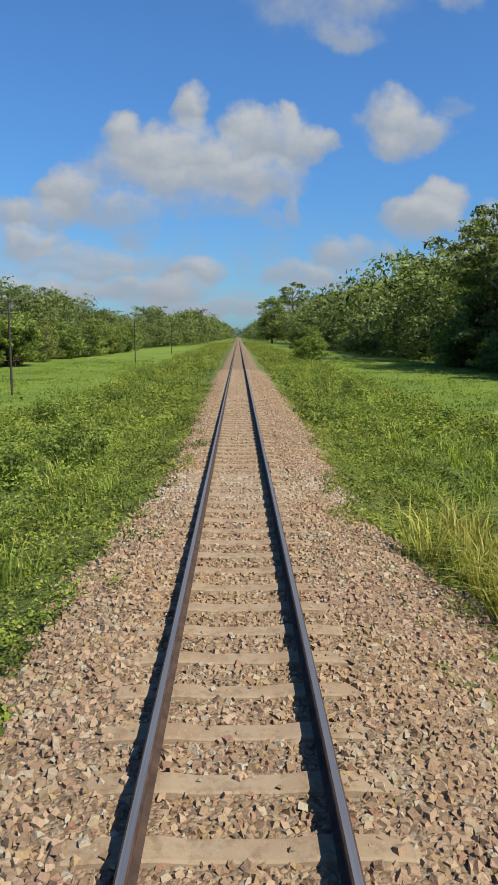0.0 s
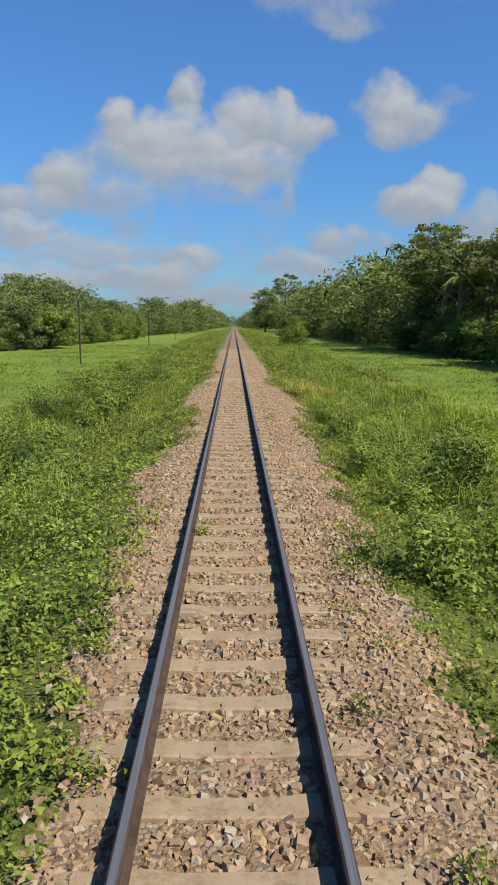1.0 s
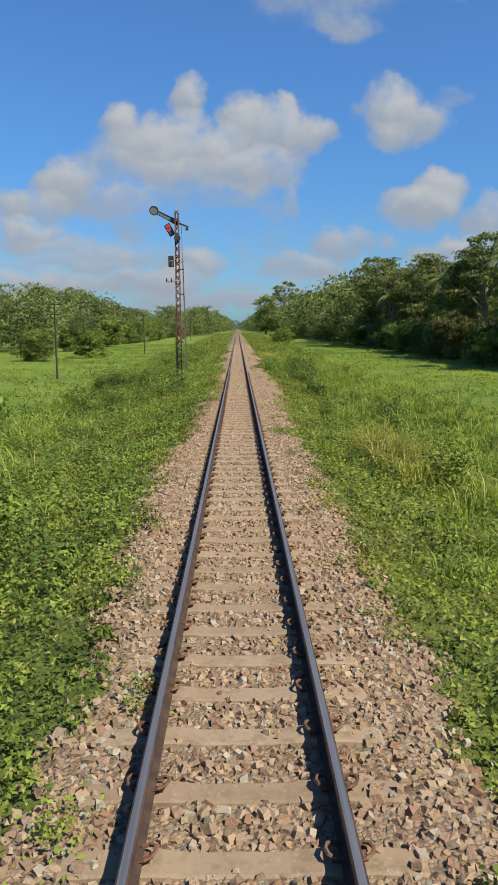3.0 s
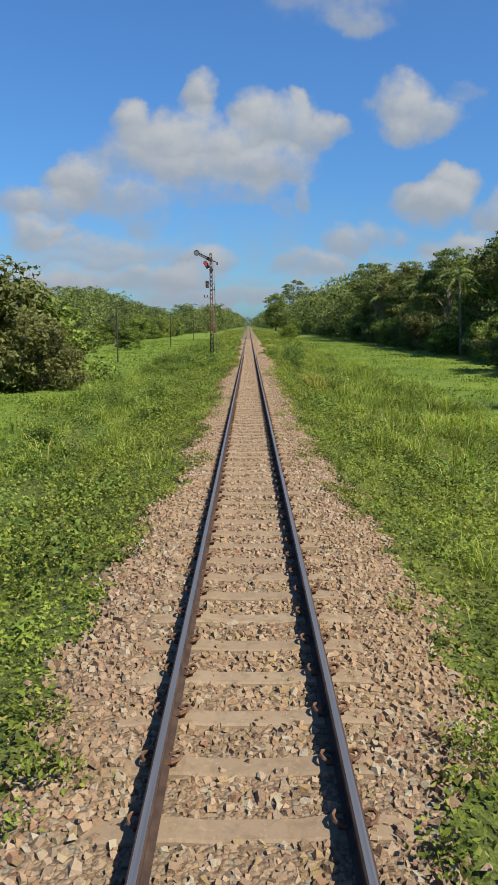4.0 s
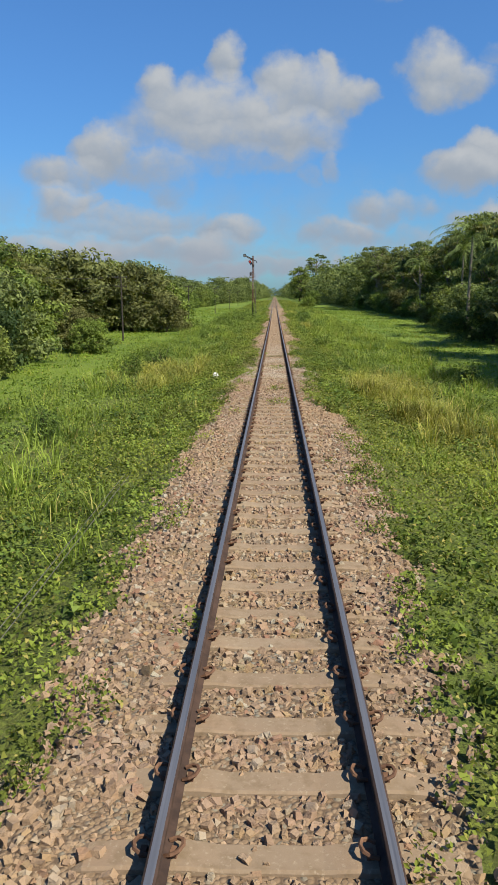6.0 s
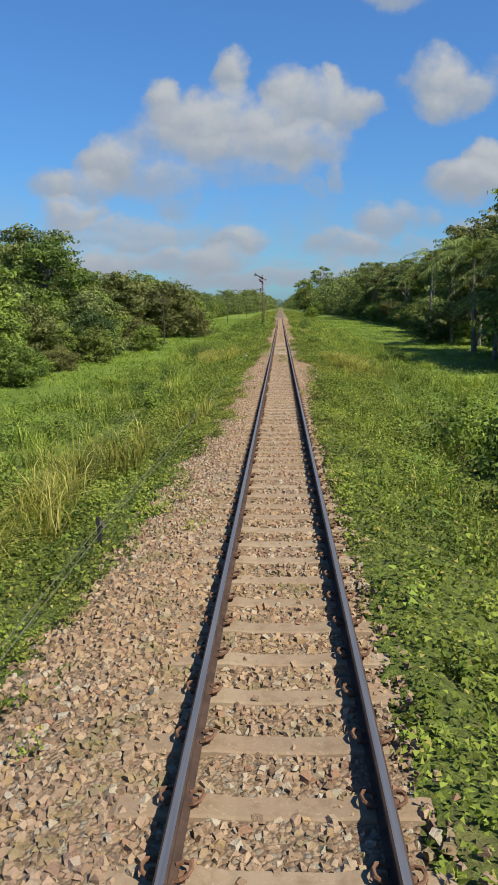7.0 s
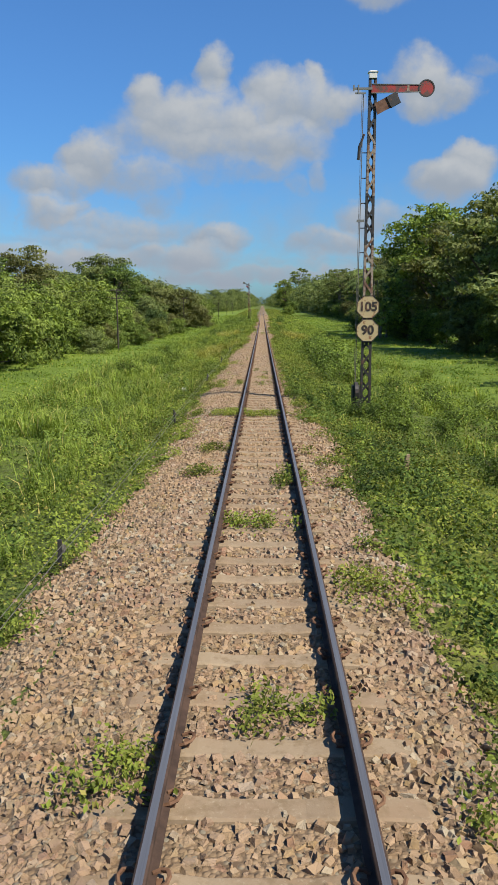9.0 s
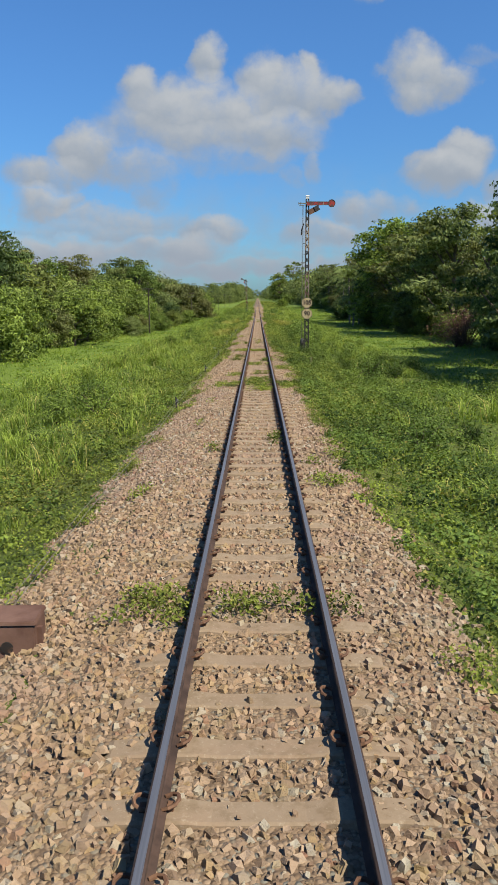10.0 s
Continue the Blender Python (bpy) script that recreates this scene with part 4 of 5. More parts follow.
# dead grey-brown grass pressed down beside the line
cx = np.concatenate([rng.uniform(-2.3, -0.85, 90), rng.uniform(-1.9, -0.85, 60), rng.uniform(-0.45, 0.45, 22)])
cy = np.concatenate([rng.uniform(-102.2, -97.6, 90), rng.uniform(-110, -105, 60), rng.normal(-103.3, 0.12, 22)])
who = np.repeat(np.arange(len(cx)), 34)
x, y = cx[who] + rng.normal(0, 0.12, len(who)), cy[who] + rng.normal(0, 0.12, len(who))
ok = np.abs(np.abs(x) - GAUGE) > 0.09
x, y = x[ok], y[ok]
blades("dry_grass", x, y, rng.uniform(0.06, 0.16, len(x)), rng.uniform(0.004, 0.007, len(x)), DRY_GRASS, 1.3, "dead grey-brown grass pressed flat beside the rails")


# ---- shrubs ----
def shrub_variant(seed, leaf, mat, n=560):
    """A shrub about 1 m high: thin stems and a ragged crown of single leaves."""
    r = np.random.default_rng(seed)
    hub = thing("shrub", pose(0, 0, -500), "leafy green shrub growing beside the railway", "shrub", "shrubs beside the track")
    bm = bmesh.new()
    lobes = []
    for k in range(9):
        a, out = r.uniform(0, 2 * math.pi), r.uniform(0.1, 0.55)
        top = Vector((math.cos(a) * out, math.sin(a) * out, r.uniform(0.45, 1.0) - out * 0.35))
        tube(bm, [(0, 0, -0.05), top * 0.5 + Vector((0, 0, 0.08)), top], [0.014, 0.010, 0.005], 4)
        lobes.append(np.array(top))
    part("stem", bm, BARK, hub)
    lobes = np.array(lobes)
    pick = r.integers(0, len(lobes), n)
    t = r.uniform(0.35, 1.05, n)
    p = lobes[pick] * t[:, None] + r.normal(0, 0.125, (n, 3))
    p[:, 2] = np.maximum(p[:, 2], 0.03)
    out = p - lobes[pick] * 0.75 + np.array([0, 0, 0.12])
    me = repeat_np("foliage", leaf_facing(p, out / (np.linalg.norm(out, axis=1)[:, None] + 0.05), r.uniform(0.6, 1.3, n) * leaf, 0.4, True), [(0, 1, 2)])
    me.materials.append(mat)
    f = new("foliage", me)
    f.parent = hub
    return hub


def plant(kinds, x, y, scale, r, sink=0.03):
    src = kinds[r.randrange(len(kinds))]
    m = pose(x, y, ground_at(x, y) - sink, 0, 0, r.uniform(0, 360)) @ Matrix.Diagonal((scale * r.uniform(0.9, 1.25), scale * r.uniform(0.9, 1.25), scale, 1))
    c = copy_thing(src, m)
    c.matrix_basis = m
    return c


def discard(kinds):
    for hub in kinds:
        for o in (*hub.children_recursive, hub):
            bpy.data.objects.remove(o)


r = random.Random(5)
shrubs = [shrub_variant(k, 0.036, (DEEP_LEAF, SHRUB_LEAF, SHRUB_LEAF, SHRUB_LEAF)[k], 1600) for k in range(4)]
for x, y, s in ((3.6, 29, 1.0), (4.4, -16.5, 1.4), (5.1, -16, 1.2), (3.8, -17.4, 1.0), (3.0, -3.2, 0.9), (3.4, -1.6, 1.0), (2.9, 0.6, 0.8), (3.9, -21.5, 1.2), (4.6, -22.2, 1.2), (3.1, -24.5, 0.8), (2.6, -8.7, 1.0), (2.5, -15.4, 1.15), (-4.5, -7, 1.3), (-5.2, -5, 1.2), (-8, 32, 1.5), (-5.4, -24, 1.1), (-6.2, -23, 1.2),
                (-4.4, -20, 0.9), (3.8, 12.4, 0.8), (2.9, -11, 0.8), (-5.5, 18, 1.3), (-6.5, 20, 1.2), (-5, 14, 1.1), (4.2, -155, 1.5), (5.0, -153, 1.7), (4.3, -146, 1.6), (3.6, -175, 1.4), (4.4, -174, 1.5),
                (3.9, -189.6, 0.9), (2.5, -188.2, 0.6), (4.5, -187.4, 1.1), (3.7, -191.0, 0.7), (5.4, -190.5, 1.0), (6.2, -188, 1.1), (4.8, -184, 1.1), (5.6, -180, 1.2),
                (4.2, -181.5, 0.9), (6.6, -183, 1.2), (6.4, -194, 1.0), (5.0, -197, 0.9), (7.2, -199, 1.1), (7.6, -190, 1.2), (5.2, -144, 1.7), (3.9, -158, 1.1), (6.0, -150, 1.6), (-5.8, -26, 1.4), (-7.0, -22, 1.4)):
    plant(shrubs, x, y, s, r)
for x, y, s in ((-7.2, -25.0, 1.5), (-8.2, -25.6, 1.5), (-6.4, -25.4, 1.2), (-7.7, -24.2, 1.6), (-5.0, 6.5, 1.2), (-5.8, 9.0, 1.4), (-6.6, 7.4, 1.3), (-7.2, 10.5, 1.5), (-5.2, 12.0, 1.1),
                (-6.3, 13.5, 1.4), (-7.5, 15.5, 1.5), (-8.0, 8.5, 1.5), (3.3, -158, 1.2), (3.7, -161, 1.45), (4.3, -163.5, 1.6), (3.6, -165.5, 1.4), (4.5, -167, 1.7), (3.5, -168.5, 1.3),
                (3.8, -171, 1.2), (4.9, -169.5, 1.4), (3.2, -173, 0.9), (4.7, -160, 1.4), (5.3, -164.5, 1.5), (-2.9, -34.0, 1.25), (-3.5, -33.4, 1.4), (-2.6, -32.8, 1.1), (-3.9, -34.4, 1.3), (-4.6, -33.2, 1.5), (-3.2, -35.6, 1.0), (-2.5, -34.6, 0.8), (-3.1, -32.7, 1.4),
                (3.0, -190.4, 0.8), (3.5, -190.1, 1.0), (2.6, -189.9, 0.7), (3.9, -191.0, 1.0), (3.2, -191.2, 0.7), (3.3, -189.8, 0.9)):
    plant(shrubs, x, y, s, r)
for k in range(135):
    y = r.uniform(-225, 110) if k < 85 else r.uniform(-62, 25)
    x = r.choice((-1, 1)) * r.uniform(3.0, 9.5) if k < 85 else r.uniform(-9, -3.6)
    plant(shrubs, x, y, r.uniform(0.6, 1.5), r)
# the tall thicket along the far side of the verge
r = random.Random(23)
for x, y, s in ((3.1, -178.0, 1.35), (3.6, -177.2, 1.6), (3.0, -176.0, 1.4), (3.5, -174.6, 1.7), (4.0, -176.2, 1.7), (3.2, -172.2, 1.5), (3.9, -171.8, 1.9), (4.3, -173.2, 1.8),
                (3.4, -169.6, 1.7), (4.0, -168.2, 2.0), (3.6, -166.4, 1.8), (4.2, -165.0, 2.1), (3.7, -162.6, 1.9), (4.3, -160.6, 2.1), (3.9, -157.4, 1.9), (4.4, -154.2, 2.1),
                (4.0, -151.0, 1.8), (4.6, -148.0, 2.0), (4.1, -14.8, 1.7), (4.8, -15.2, 1.9), (4.4, -13.6, 1.6), (4.0, -9.0, 1.5), (4.6, -8.2, 1.7), (3.6, -18.6, 1.4), (4.2, -19.4, 1.6)):
    plant(shrubs, x + 0.3, y, s * 0.95, r)
discard(shrubs)


# ---- trees ----
SHAPES = {
    # number of boughs, height from and to, out from and to, bough radius from and to, squash, trunk height
    "tall": (22, 0.10, 0.90, 0.05, 0.34, 0.095, 0.165, 0.66, 0.72),
    "mound": (20, 0.08, 0.78, 0.0, 0.54, 0.13, 0.24, 0.92, 0.5),
    "open": (10, 0.55, 0.92, 0.05, 0.24, 0.08, 0.14, 0.6, 0.85)}


def crown_rows(seed, shape, n, leaf, inner=0.3):
    """Leaf triangles of a crown of height 1 and its boughs; inner: the share of large leaves deep within each bough."""
    r = np.random.default_rng(seed)
    k, h0, h1, o0, o1, r0, r1, squash, _ = SHAPES[shape]
    boughs = []
    for i in range(k):
        h = h0 + (h1 - h0) * (i + r.uniform(0, 1)) / k
        lean = math.sin(math.pi * min(1, (h - h0 + 0.25) / (h1 - h0 + 0.35)))
        out = (o0 + (o1 - o0) * r.uniform(0.3, 1.0)) * lean
        a = 2.4 * i + r.uniform(-0.5, 0.5)
        boughs.append((out * math.cos(a), out * math.sin(a), h, r.uniform(r0, r1)))
    b = np.array(boughs)
    # each bough carries flat heads of leaves, bare below
    heads = r.normal(0, 1, (k, 12, 3))
    heads[..., 2] = np.abs(heads[..., 2]) * 0.9 - 0.3
    heads /= np.linalg.norm(heads, axis=2)[..., None]
    heads *= r.uniform(0.55, 1.0, (k, 12, 1))
    pick, which = r.choice(k, n, p=b[:, 3] ** 2 / (b[:, 3] ** 2).sum()), r.integers(0, 12, n)
    d = r.normal(0, 1, (n, 3))
    d[:, 2] = d[:, 2] * 0.7 + 0.35
    d /= np.linalg.norm(d, axis=1)[:, None]
    rad = b[pick, 3][:, None]
    p = b[pick, :3] + (heads[pick, which] + d * r.uniform(0.55, 1.05, (n, 1)) * np.array([0.40, 0.40, 0.24 if shape == "tall" else 0.36])) * rad * np.array([1.1, 1.1, squash])
    p[:, 2] = np.maximum(p[:, 2], 0.01)
    face = d + heads[pick, which] * 0.5 + np.array([0, 0, 0.2])
    quads = leaf_facing(p, face / np.linalg.norm(face, axis=1)[:, None], r.uniform(0.6, 1.35, n) * leaf, 0.4)[:, :3] + 0.0
    quads[:, 1] = quads[:, 1] * 1.7 - (quads[:, 0] + quads[:, 2]) * 0.35
    k2 = int(n * inner)
    pick = r.choice(k, k2, p=b[:, 3] ** 2 / (b[:, 3] ** 2).sum())
    d = r.normal(0, 1, (k2, 3))
    d /= np.linalg.norm(d, axis=1)[:, None]
    p = b[pick, :3] + d * r.uniform(0.15, 0.72, (k2, 1)) * b[pick, 3][:, None] * np.array([1.1, 1.1, squash])
    within = leaf_facing(p, d, r.uniform(1.3, 2.4, k2) * leaf, 0.9)[:, :3]
    return np.concatenate([quads, within]), boughs


def tree_variant(seed, shape, mat, n, leaf, label, category="tree", group="trees along the fields", bark=None):
    r = np.random.default_rng(seed + 500)
    quads, boughs = crown_rows(seed, shape, n, leaf, 0.0 if shape == "open" else 0.3)
    hub = thing("tree" if category == "tree" else "bush", pose(0, 0, -500), label, category, group)
    bm = bmesh.new()
    high = SHAPES[shape][8]
    lean = r.uniform(-0.04, 0.04, 4)
    tube(bm, [(0, 0, -0.03), (lean[0], lean[1], high * 0.5), (lean[2], lean[3], high)], [0.022, 0.016, 0.007], 7)
    part("trunk", bm, bark or BARK, hub)
    bm = bmesh.new()
    for x, y, z, rad in boughs:
        foot = max(0.1, z - 0.55 * math.hypot(x, y) - 0.12)
        tube(bm, [(lean[0], lean[1], foot), (x * 0.55, y * 0.55, foot + (z - foot) * 0.5), (x, y, z)], [0.010, 0.007, 0.003], 5)
    part("limb_fork", bm, bark or BARK, hub)
    f = new("crown", repeat_np("crown", quads, [(0, 1, 2)]))
    f.data.materials.append(mat)
    f.parent = hub
    return hub


r = random.Random(11)
TALL_LABEL, LOW_LABEL = "tall dense dark green broadleaf tree at the field's edge", "low bushy green tree overgrown with creepers"
tall_trees = [tree_variant(20 + k, "tall", (TREE_LEAF, TREE_LEAF, TREE_PALE, TREE_LEAF)[k], 8000, 0.0128, TALL_LABEL) for k in range(4)]
low_trees = [tree_variant(40 + k, "mound", (TREE_PALE, TREE_LEAF, TREE_PALE, TREE_PALE)[k], 7000, 0.0215, LOW_LABEL, "bush", "bushes along the fields") for k in range(4)]
open_trees = [tree_variant(50 + k, "open", TREE_LEAF, 4200, 0.0125, "tall slender tree with an open crown and pale trunk", bark=PALE_BARK) for k in range(2)]


def row(kinds, x0, y0, x1, y1, step, h0, h1, jitter=2.0):
    n = max(1, round(math.hypot(x1 - x0, y1 - y0) / step))
    for k in range(n):
        t = (k + r.uniform(0.1, 0.9)) / n
        plant(kinds, x0 + (x1 - x0) * t + r.uniform(-jitter, jitter), y0 + (y1 - y0) * t + r.uniform(-jitter, jitter), r.uniform(h0, h1), r, 0.1)


# to the right of the line
row(low_trees, 20.5, -182, 20.5, -75, 13, 3, 5, 1.2)
row(tall_trees, 23.5, -185, 23.5, -70, 8, 9.5, 16)
plant(tall_trees, 17.5, -189, 12.5, r), plant(tall_trees, 16.8, -198, 12, r), plant(tall_trees, 18.5, -206, 13, r), plant(tall_trees, 22, -177, 12.5, r), plant(tall_trees, 22, -184, 13, r), plant(low_trees, 22.5, -171, 6.5, r)
row(low_trees, 21, -72, 27, -10, 5, 4, 6.5, 1.2)
row(tall_trees, 28, -70, 34, -10, 7.5, 9.5, 16)
row(low_trees, 27, -10, 29, 105, 5.5, 4, 7, 1.2)
row(tall_trees, 34, -10, 36, 108, 7.5, 11, 18.5)
row(open_trees, 30, -60, 32, 100, 32, 14, 17)
plant(open_trees, 23, -93, 17, r), plant(tall_trees, 22, -112, 18, r), plant(tall_trees, 24, -104, 17, r), plant(tall_trees, 21.5, -140, 15, r)
plant(open_trees, 32, 440, 36, r), plant(tall_trees, 17, 388, 24, r), plant(low_trees, 15, 172, 7, r), plant(low_trees, 11, 118, 4.5, r)
plant(open_trees, 29, 84, 19, r), plant(tall_trees, 31, 92, 19, r)
# to the left of the line
row(low_trees, -21.5, -190, -17.5, -92, 4.2, 4, 7, 1.6)
row(low_trees, -16.5, -142, -15.5, -98, 6, 2, 3.6, 1.2)
plant(low_trees, -14.2, -83, 3.0, r), plant(low_trees, -15.8, -80, 3.8, r), plant(low_trees, -20.5, 35, 4.7, r), plant(low_trees, -25.5, 26, 4.6, r)
row(low_trees, -26, -192, -22, -74, 7.5, 6, 9, 2)
row(tall_trees, -29, -192, -27, -120, 9, 9.5, 12)
row(tall_trees, -33, -110, -30, -60, 11, 9, 11)
plant(tall_trees, -26, -83, 13.5, r), plant(tall_trees, -23.5, -87, 12, r), plant(tall_trees, -30, -78, 12.5, r)
for x, y, h in ((-15, -41, 7), (-18, -45, 9.5), (-20.5, -40, 10), (-13.5, -46, 5.5), (-25, -47, 11), (-30, -43, 11.5)):
    plant(low_trees, x, y, h, r, 0.1)
plant(open_trees, -28, 65, 7, r), plant(low_trees, -30, 66, 5, r)
row(low_trees, -31, 88, -29, 200, 6, 5, 8, 2)
discard(tall_trees), discard(low_trees), discard(open_trees)

# woods farther off, in one sheet of leaves
far = [crown_rows(70 + k, ("tall", "mound")[k % 2], 1700, (0.018, 0.022)[k % 2])[0] for k in range(4)]
V = []


def far_row(x0, y0, x1, y1, step, h0, h1, jitter):
    n = max(1, round(math.hypot(x1 - x0, y1 - y0) / step))
    for k in range(n):
        t = (k + r.uniform(0.1, 0.9)) / n
        x, y = x0 + (x1 - x0) * t + r.uniform(-jitter, jitter), y0 + (y1 - y0) * t + r.uniform(-jitter, jitter)
        q = far[r.randrange(4)]
        h, a, z = r.uniform(h0, h1), r.uniform(0, 6.28), ground_at(x, y) - 0.3
        turn = np.array([[math.cos(a), -math.sin(a), 0], [math.sin(a), math.cos(a), 0], [0, 0, 1]])
        V.append(q @ turn.T * np.array([h * 1.1, h * 1.1, h]) + np.array([x, y, z]))


far_row(32, 112, 33, 260, 7, 15, 22, 4)
far_row(28, 110, 28, 300, 7, 6, 9, 1.5)
far_row(33, 260, 34, 420, 10, 16, 24, 4)
far_row(46, 130, 52, 420, 15, 18, 26, 4)
far_row(26, 420, 16, 950, 15, 13, 22, 4)
far_row(-46, -60, -50, 420, 12, 11, 15.5, 5)
far_row(-39, 60, -38, 240, 8, 10, 14, 3)
far_row(-33, 200, -28, 330, 7, 7, 11, 2)
far_row(-30, 240, -22, 330, 9, 12, 16, 3)
far_row(-22, 330, -16, 950, 11, 14, 19, 3)
far_row(-116, 395, -95, 440, 9, 26, 33, 4)
far_row(65, -180, 70, 420, 26, 15, 20, 6)
far_row(-62, -180, -62, 300, 22, 10, 14, 6)
far_row(-14, 960, 14, 980, 5, 9, 15, 3)
me = repeat_np("far_woods", np.concatenate(V), [(0, 1, 2)])
me.materials.append(TREE_LEAF)
tagged(new("far_woods", me), "dark green woods along the line far off", "woods", kind="stuff")


# ---- palms ----
def palm(x, y, h, seed, reach=3.1, count=17):
    """A feather palm: bare curved trunk and arching fronds with hanging leaflets."""
    q = random.Random(seed)
    hub = thing("palm_tree", pose(x, y, ground_at(x, y) - 0.1, 0, 0, q.uniform(0, 360)), "tall palm with arching feathery green fronds", "palm tree", "palms among the trees")
    bm = bmesh.new()
    lean = q.uniform(0.2, 0.7)
    tube(bm, [(0, 0, 0), (lean * 0.4, 0, h * 0.5), (lean, 0, h)], [0.2, 0.14, 0.11], 8)
    part("trunk", bm, PALE_BARK, hub)
    for k in range(count):
        a, up = k * 2.4 + q.uniform(-0.2, 0.2), q.uniform(-0.2, 1.2) if reach < 4 else q.uniform(0.2, 1.4)
        length = reach * q.uniform(0.84, 1.16)
        bm = bmesh.new()
        pts = []
        for i in range(8):
            t = i / 7
            out = length * (t * math.cos(up * (1 - 0.3 * t)))
            rise_ = length * (t * math.sin(up) - 0.75 * t * t)
            pts.append(Vector((lean + out * math.cos(a), out * math.sin(a), h + rise_)))
        tube(bm, pts, [0.035, 0.03, 0.026, 0.022, 0.018, 0.014, 0.01, 0.006], 4)
        for i in range(1, 30):
            t = i / 30 * 7
            j = min(int(t), 6)
            p = pts[j].lerp(pts[j + 1], t - j)
            d = (pts[j + 1] - pts[j]).normalized()
            w = d.cross(Vector((0, 0, 1))).normalized()
            for s in (-1, 1):
                tip = p + w * s * q.uniform(0.45, 0.7) * (1.15 - t / 9) + d * 0.25 + Vector((0, 0, -q.uniform(0.15, 0.45)))
                bm.faces.new([bm.verts.new(c) for c in (p, p + d * 0.07, tip)])
        part("frond", bm, PALM_LEAF, hub)


for k, (x, y, h) in enumerate(((25, -37, 10.5), (22, -64, 9), (19.5, -76, 8), (21, -82, 9.5), (30, 40, 11), (29, 75, 10), (27, 2, 10), (24, -120, 8))):
    palm(x, y, h, 90 + k)
for k, (x, y, h, reach) in enumerate(((17.2, -95, 8.6, 5.0), (18.4, -99, 7.4, 4.8), (18.6, -90, 9.0, 4.8), (19.4, -63, 10.0, 4.8), (16.8, -103, 4.2, 4.4))):
    palm(x, y, h, 120 + k, reach, 26)


# ---- a dry reddish bush at the wood's edge ----
def dry_bush(x, y, high):
    q = random.Random(3)
    hub = thing("dry_bush", pose(x, y, ground_at(x, y) - 0.05), "sprawling purplish brown dry bush beside the trees", "bush")
    bm = bmesh.new()
    tips = []
    for k in range(120):
        a, out, top = q.uniform(0, 6.28), q.uniform(0.4, 2.9), high * q.uniform(0.3, 1.0)
        tip = Vector((math.cos(a) * out * 1.3, math.sin(a) * out, max(0.1, top - out * 0.45)))
        tube(bm, [(tip.x * 0.15, tip.y * 0.15, 0), (tip.x * 0.5, tip.y * 0.5, top * 0.8), tip], [0.03, 0.018, 0.006], 4)
        tips.append(tip)
    part("stem_cluster", bm, BOX_RUST, hub)
    p = np.array([t * q.uniform(0.5, 1.05) + Vector((q.gauss(0, 0.15), q.gauss(0, 0.15), q.gauss(0, 0.12))) for t in tips for _ in range(14)])
    f = new("foliage", repeat_np("foliage", leaf_rows(p[:, 0], p[:, 1], p[:, 2], rng.uniform(0.05, 0.12, len(p)), 0.9), [(0, 1, 2, 3)]))
    f.data.materials.append(DRY_LEAF)
    f.parent = hub


dry_bush(18.6, -169, 4.2)


# ---- semaphore signals ----
def mast(hub, high, width, bands, step=0.42):
    """Two channel irons laced together by crossing flat bars, painted in bands: (to height, material)."""
    at = 0.0
    for top, mat in bands:
        for s in (-1, 1):
            bm = bmesh.new()
            w0, w1 = (width * (1 - 0.35 * z / high) for z in (at, top))
            for dx, dy, sx, sy in ((0, 0, 0.018, 0.14), (-s * 0.025, -0.066, 0.065, 0.012), (-s * 0.025, 0.066, 0.065, 0.012)):
                vs = []
                for z, w in ((at, w0), (top, w1)):
                    cx = s * w / 2 + dx
                    vs.append([bm.verts.new((cx + a * sx / 2, dy + c * sy / 2, z)) for a, c in ((-1, -1), (1, -1), (1, 1), (-1, 1))])
                for k in range(4):
                    bm.faces.new((vs[0][k], vs[0][(k + 1) % 4], vs[1][(k + 1) % 4], vs[1][k]))
                bm.faces.new(vs[0][::-1]), bm.faces.new(vs[1])
            part("channel_iron", bm, mat, hub)
        at = top
    z, flip = 0.2, 1
    while z < high - 0.5:
        mat = next(m for top, m in bands if z < top)
        w = width * (1 - 0.35 * z / high) - 0.03
        for y in (-0.078, 0.078):
            bm = bmesh.new()
            d = Vector((w * flip, 0, step * 0.8))
            side_ = Vector((-d.z, 0, d.x)).normalized() * 0.031
            c = Vector((0, y, z + step / 2))
            vs = [[bm.verts.new(c + e * d / 2 + f * side_ + Vector((0, g * 0.005, 0))) for e, f in ((-1, -1), (1, -1), (1, 1), (-1, 1))] for g in (-1, 1)]
            for k in range(4):
                bm.faces.new((vs[0][k], vs[0][(k + 1) % 4], vs[1][(k + 1) % 4], vs[1][k]))
            bm.faces.new(vs[0][::-1]), bm.faces.new(vs[1])
            part("lacing_bar", bm, mat, hub)
            flip = -flip
        flip = -flip
        z += step


def plate(bm, pts, thick, y):
    """A flat plate in the x-z plane from its outline."""
    a = [bm.verts.new((x, y - thick / 2, z)) for x, z in pts]
    b = [bm.verts.new((x, y + thick / 2, z)) for x, z in pts]
    n = len(pts)
    for k in range(n):
        bm.faces.new((a[k], a[(k + 1) % n], b[(k + 1) % n], b[k]))
    bm.faces.new(a[::-1]), bm.faces.new(b)
    return bm


def turned(pts, angle, at):
    c, s = math.cos(radians(angle)), math.sin(radians(angle))
    return [(at[0] + x * c - z * s, at[1] + x * s + z * c) for x, z in pts]


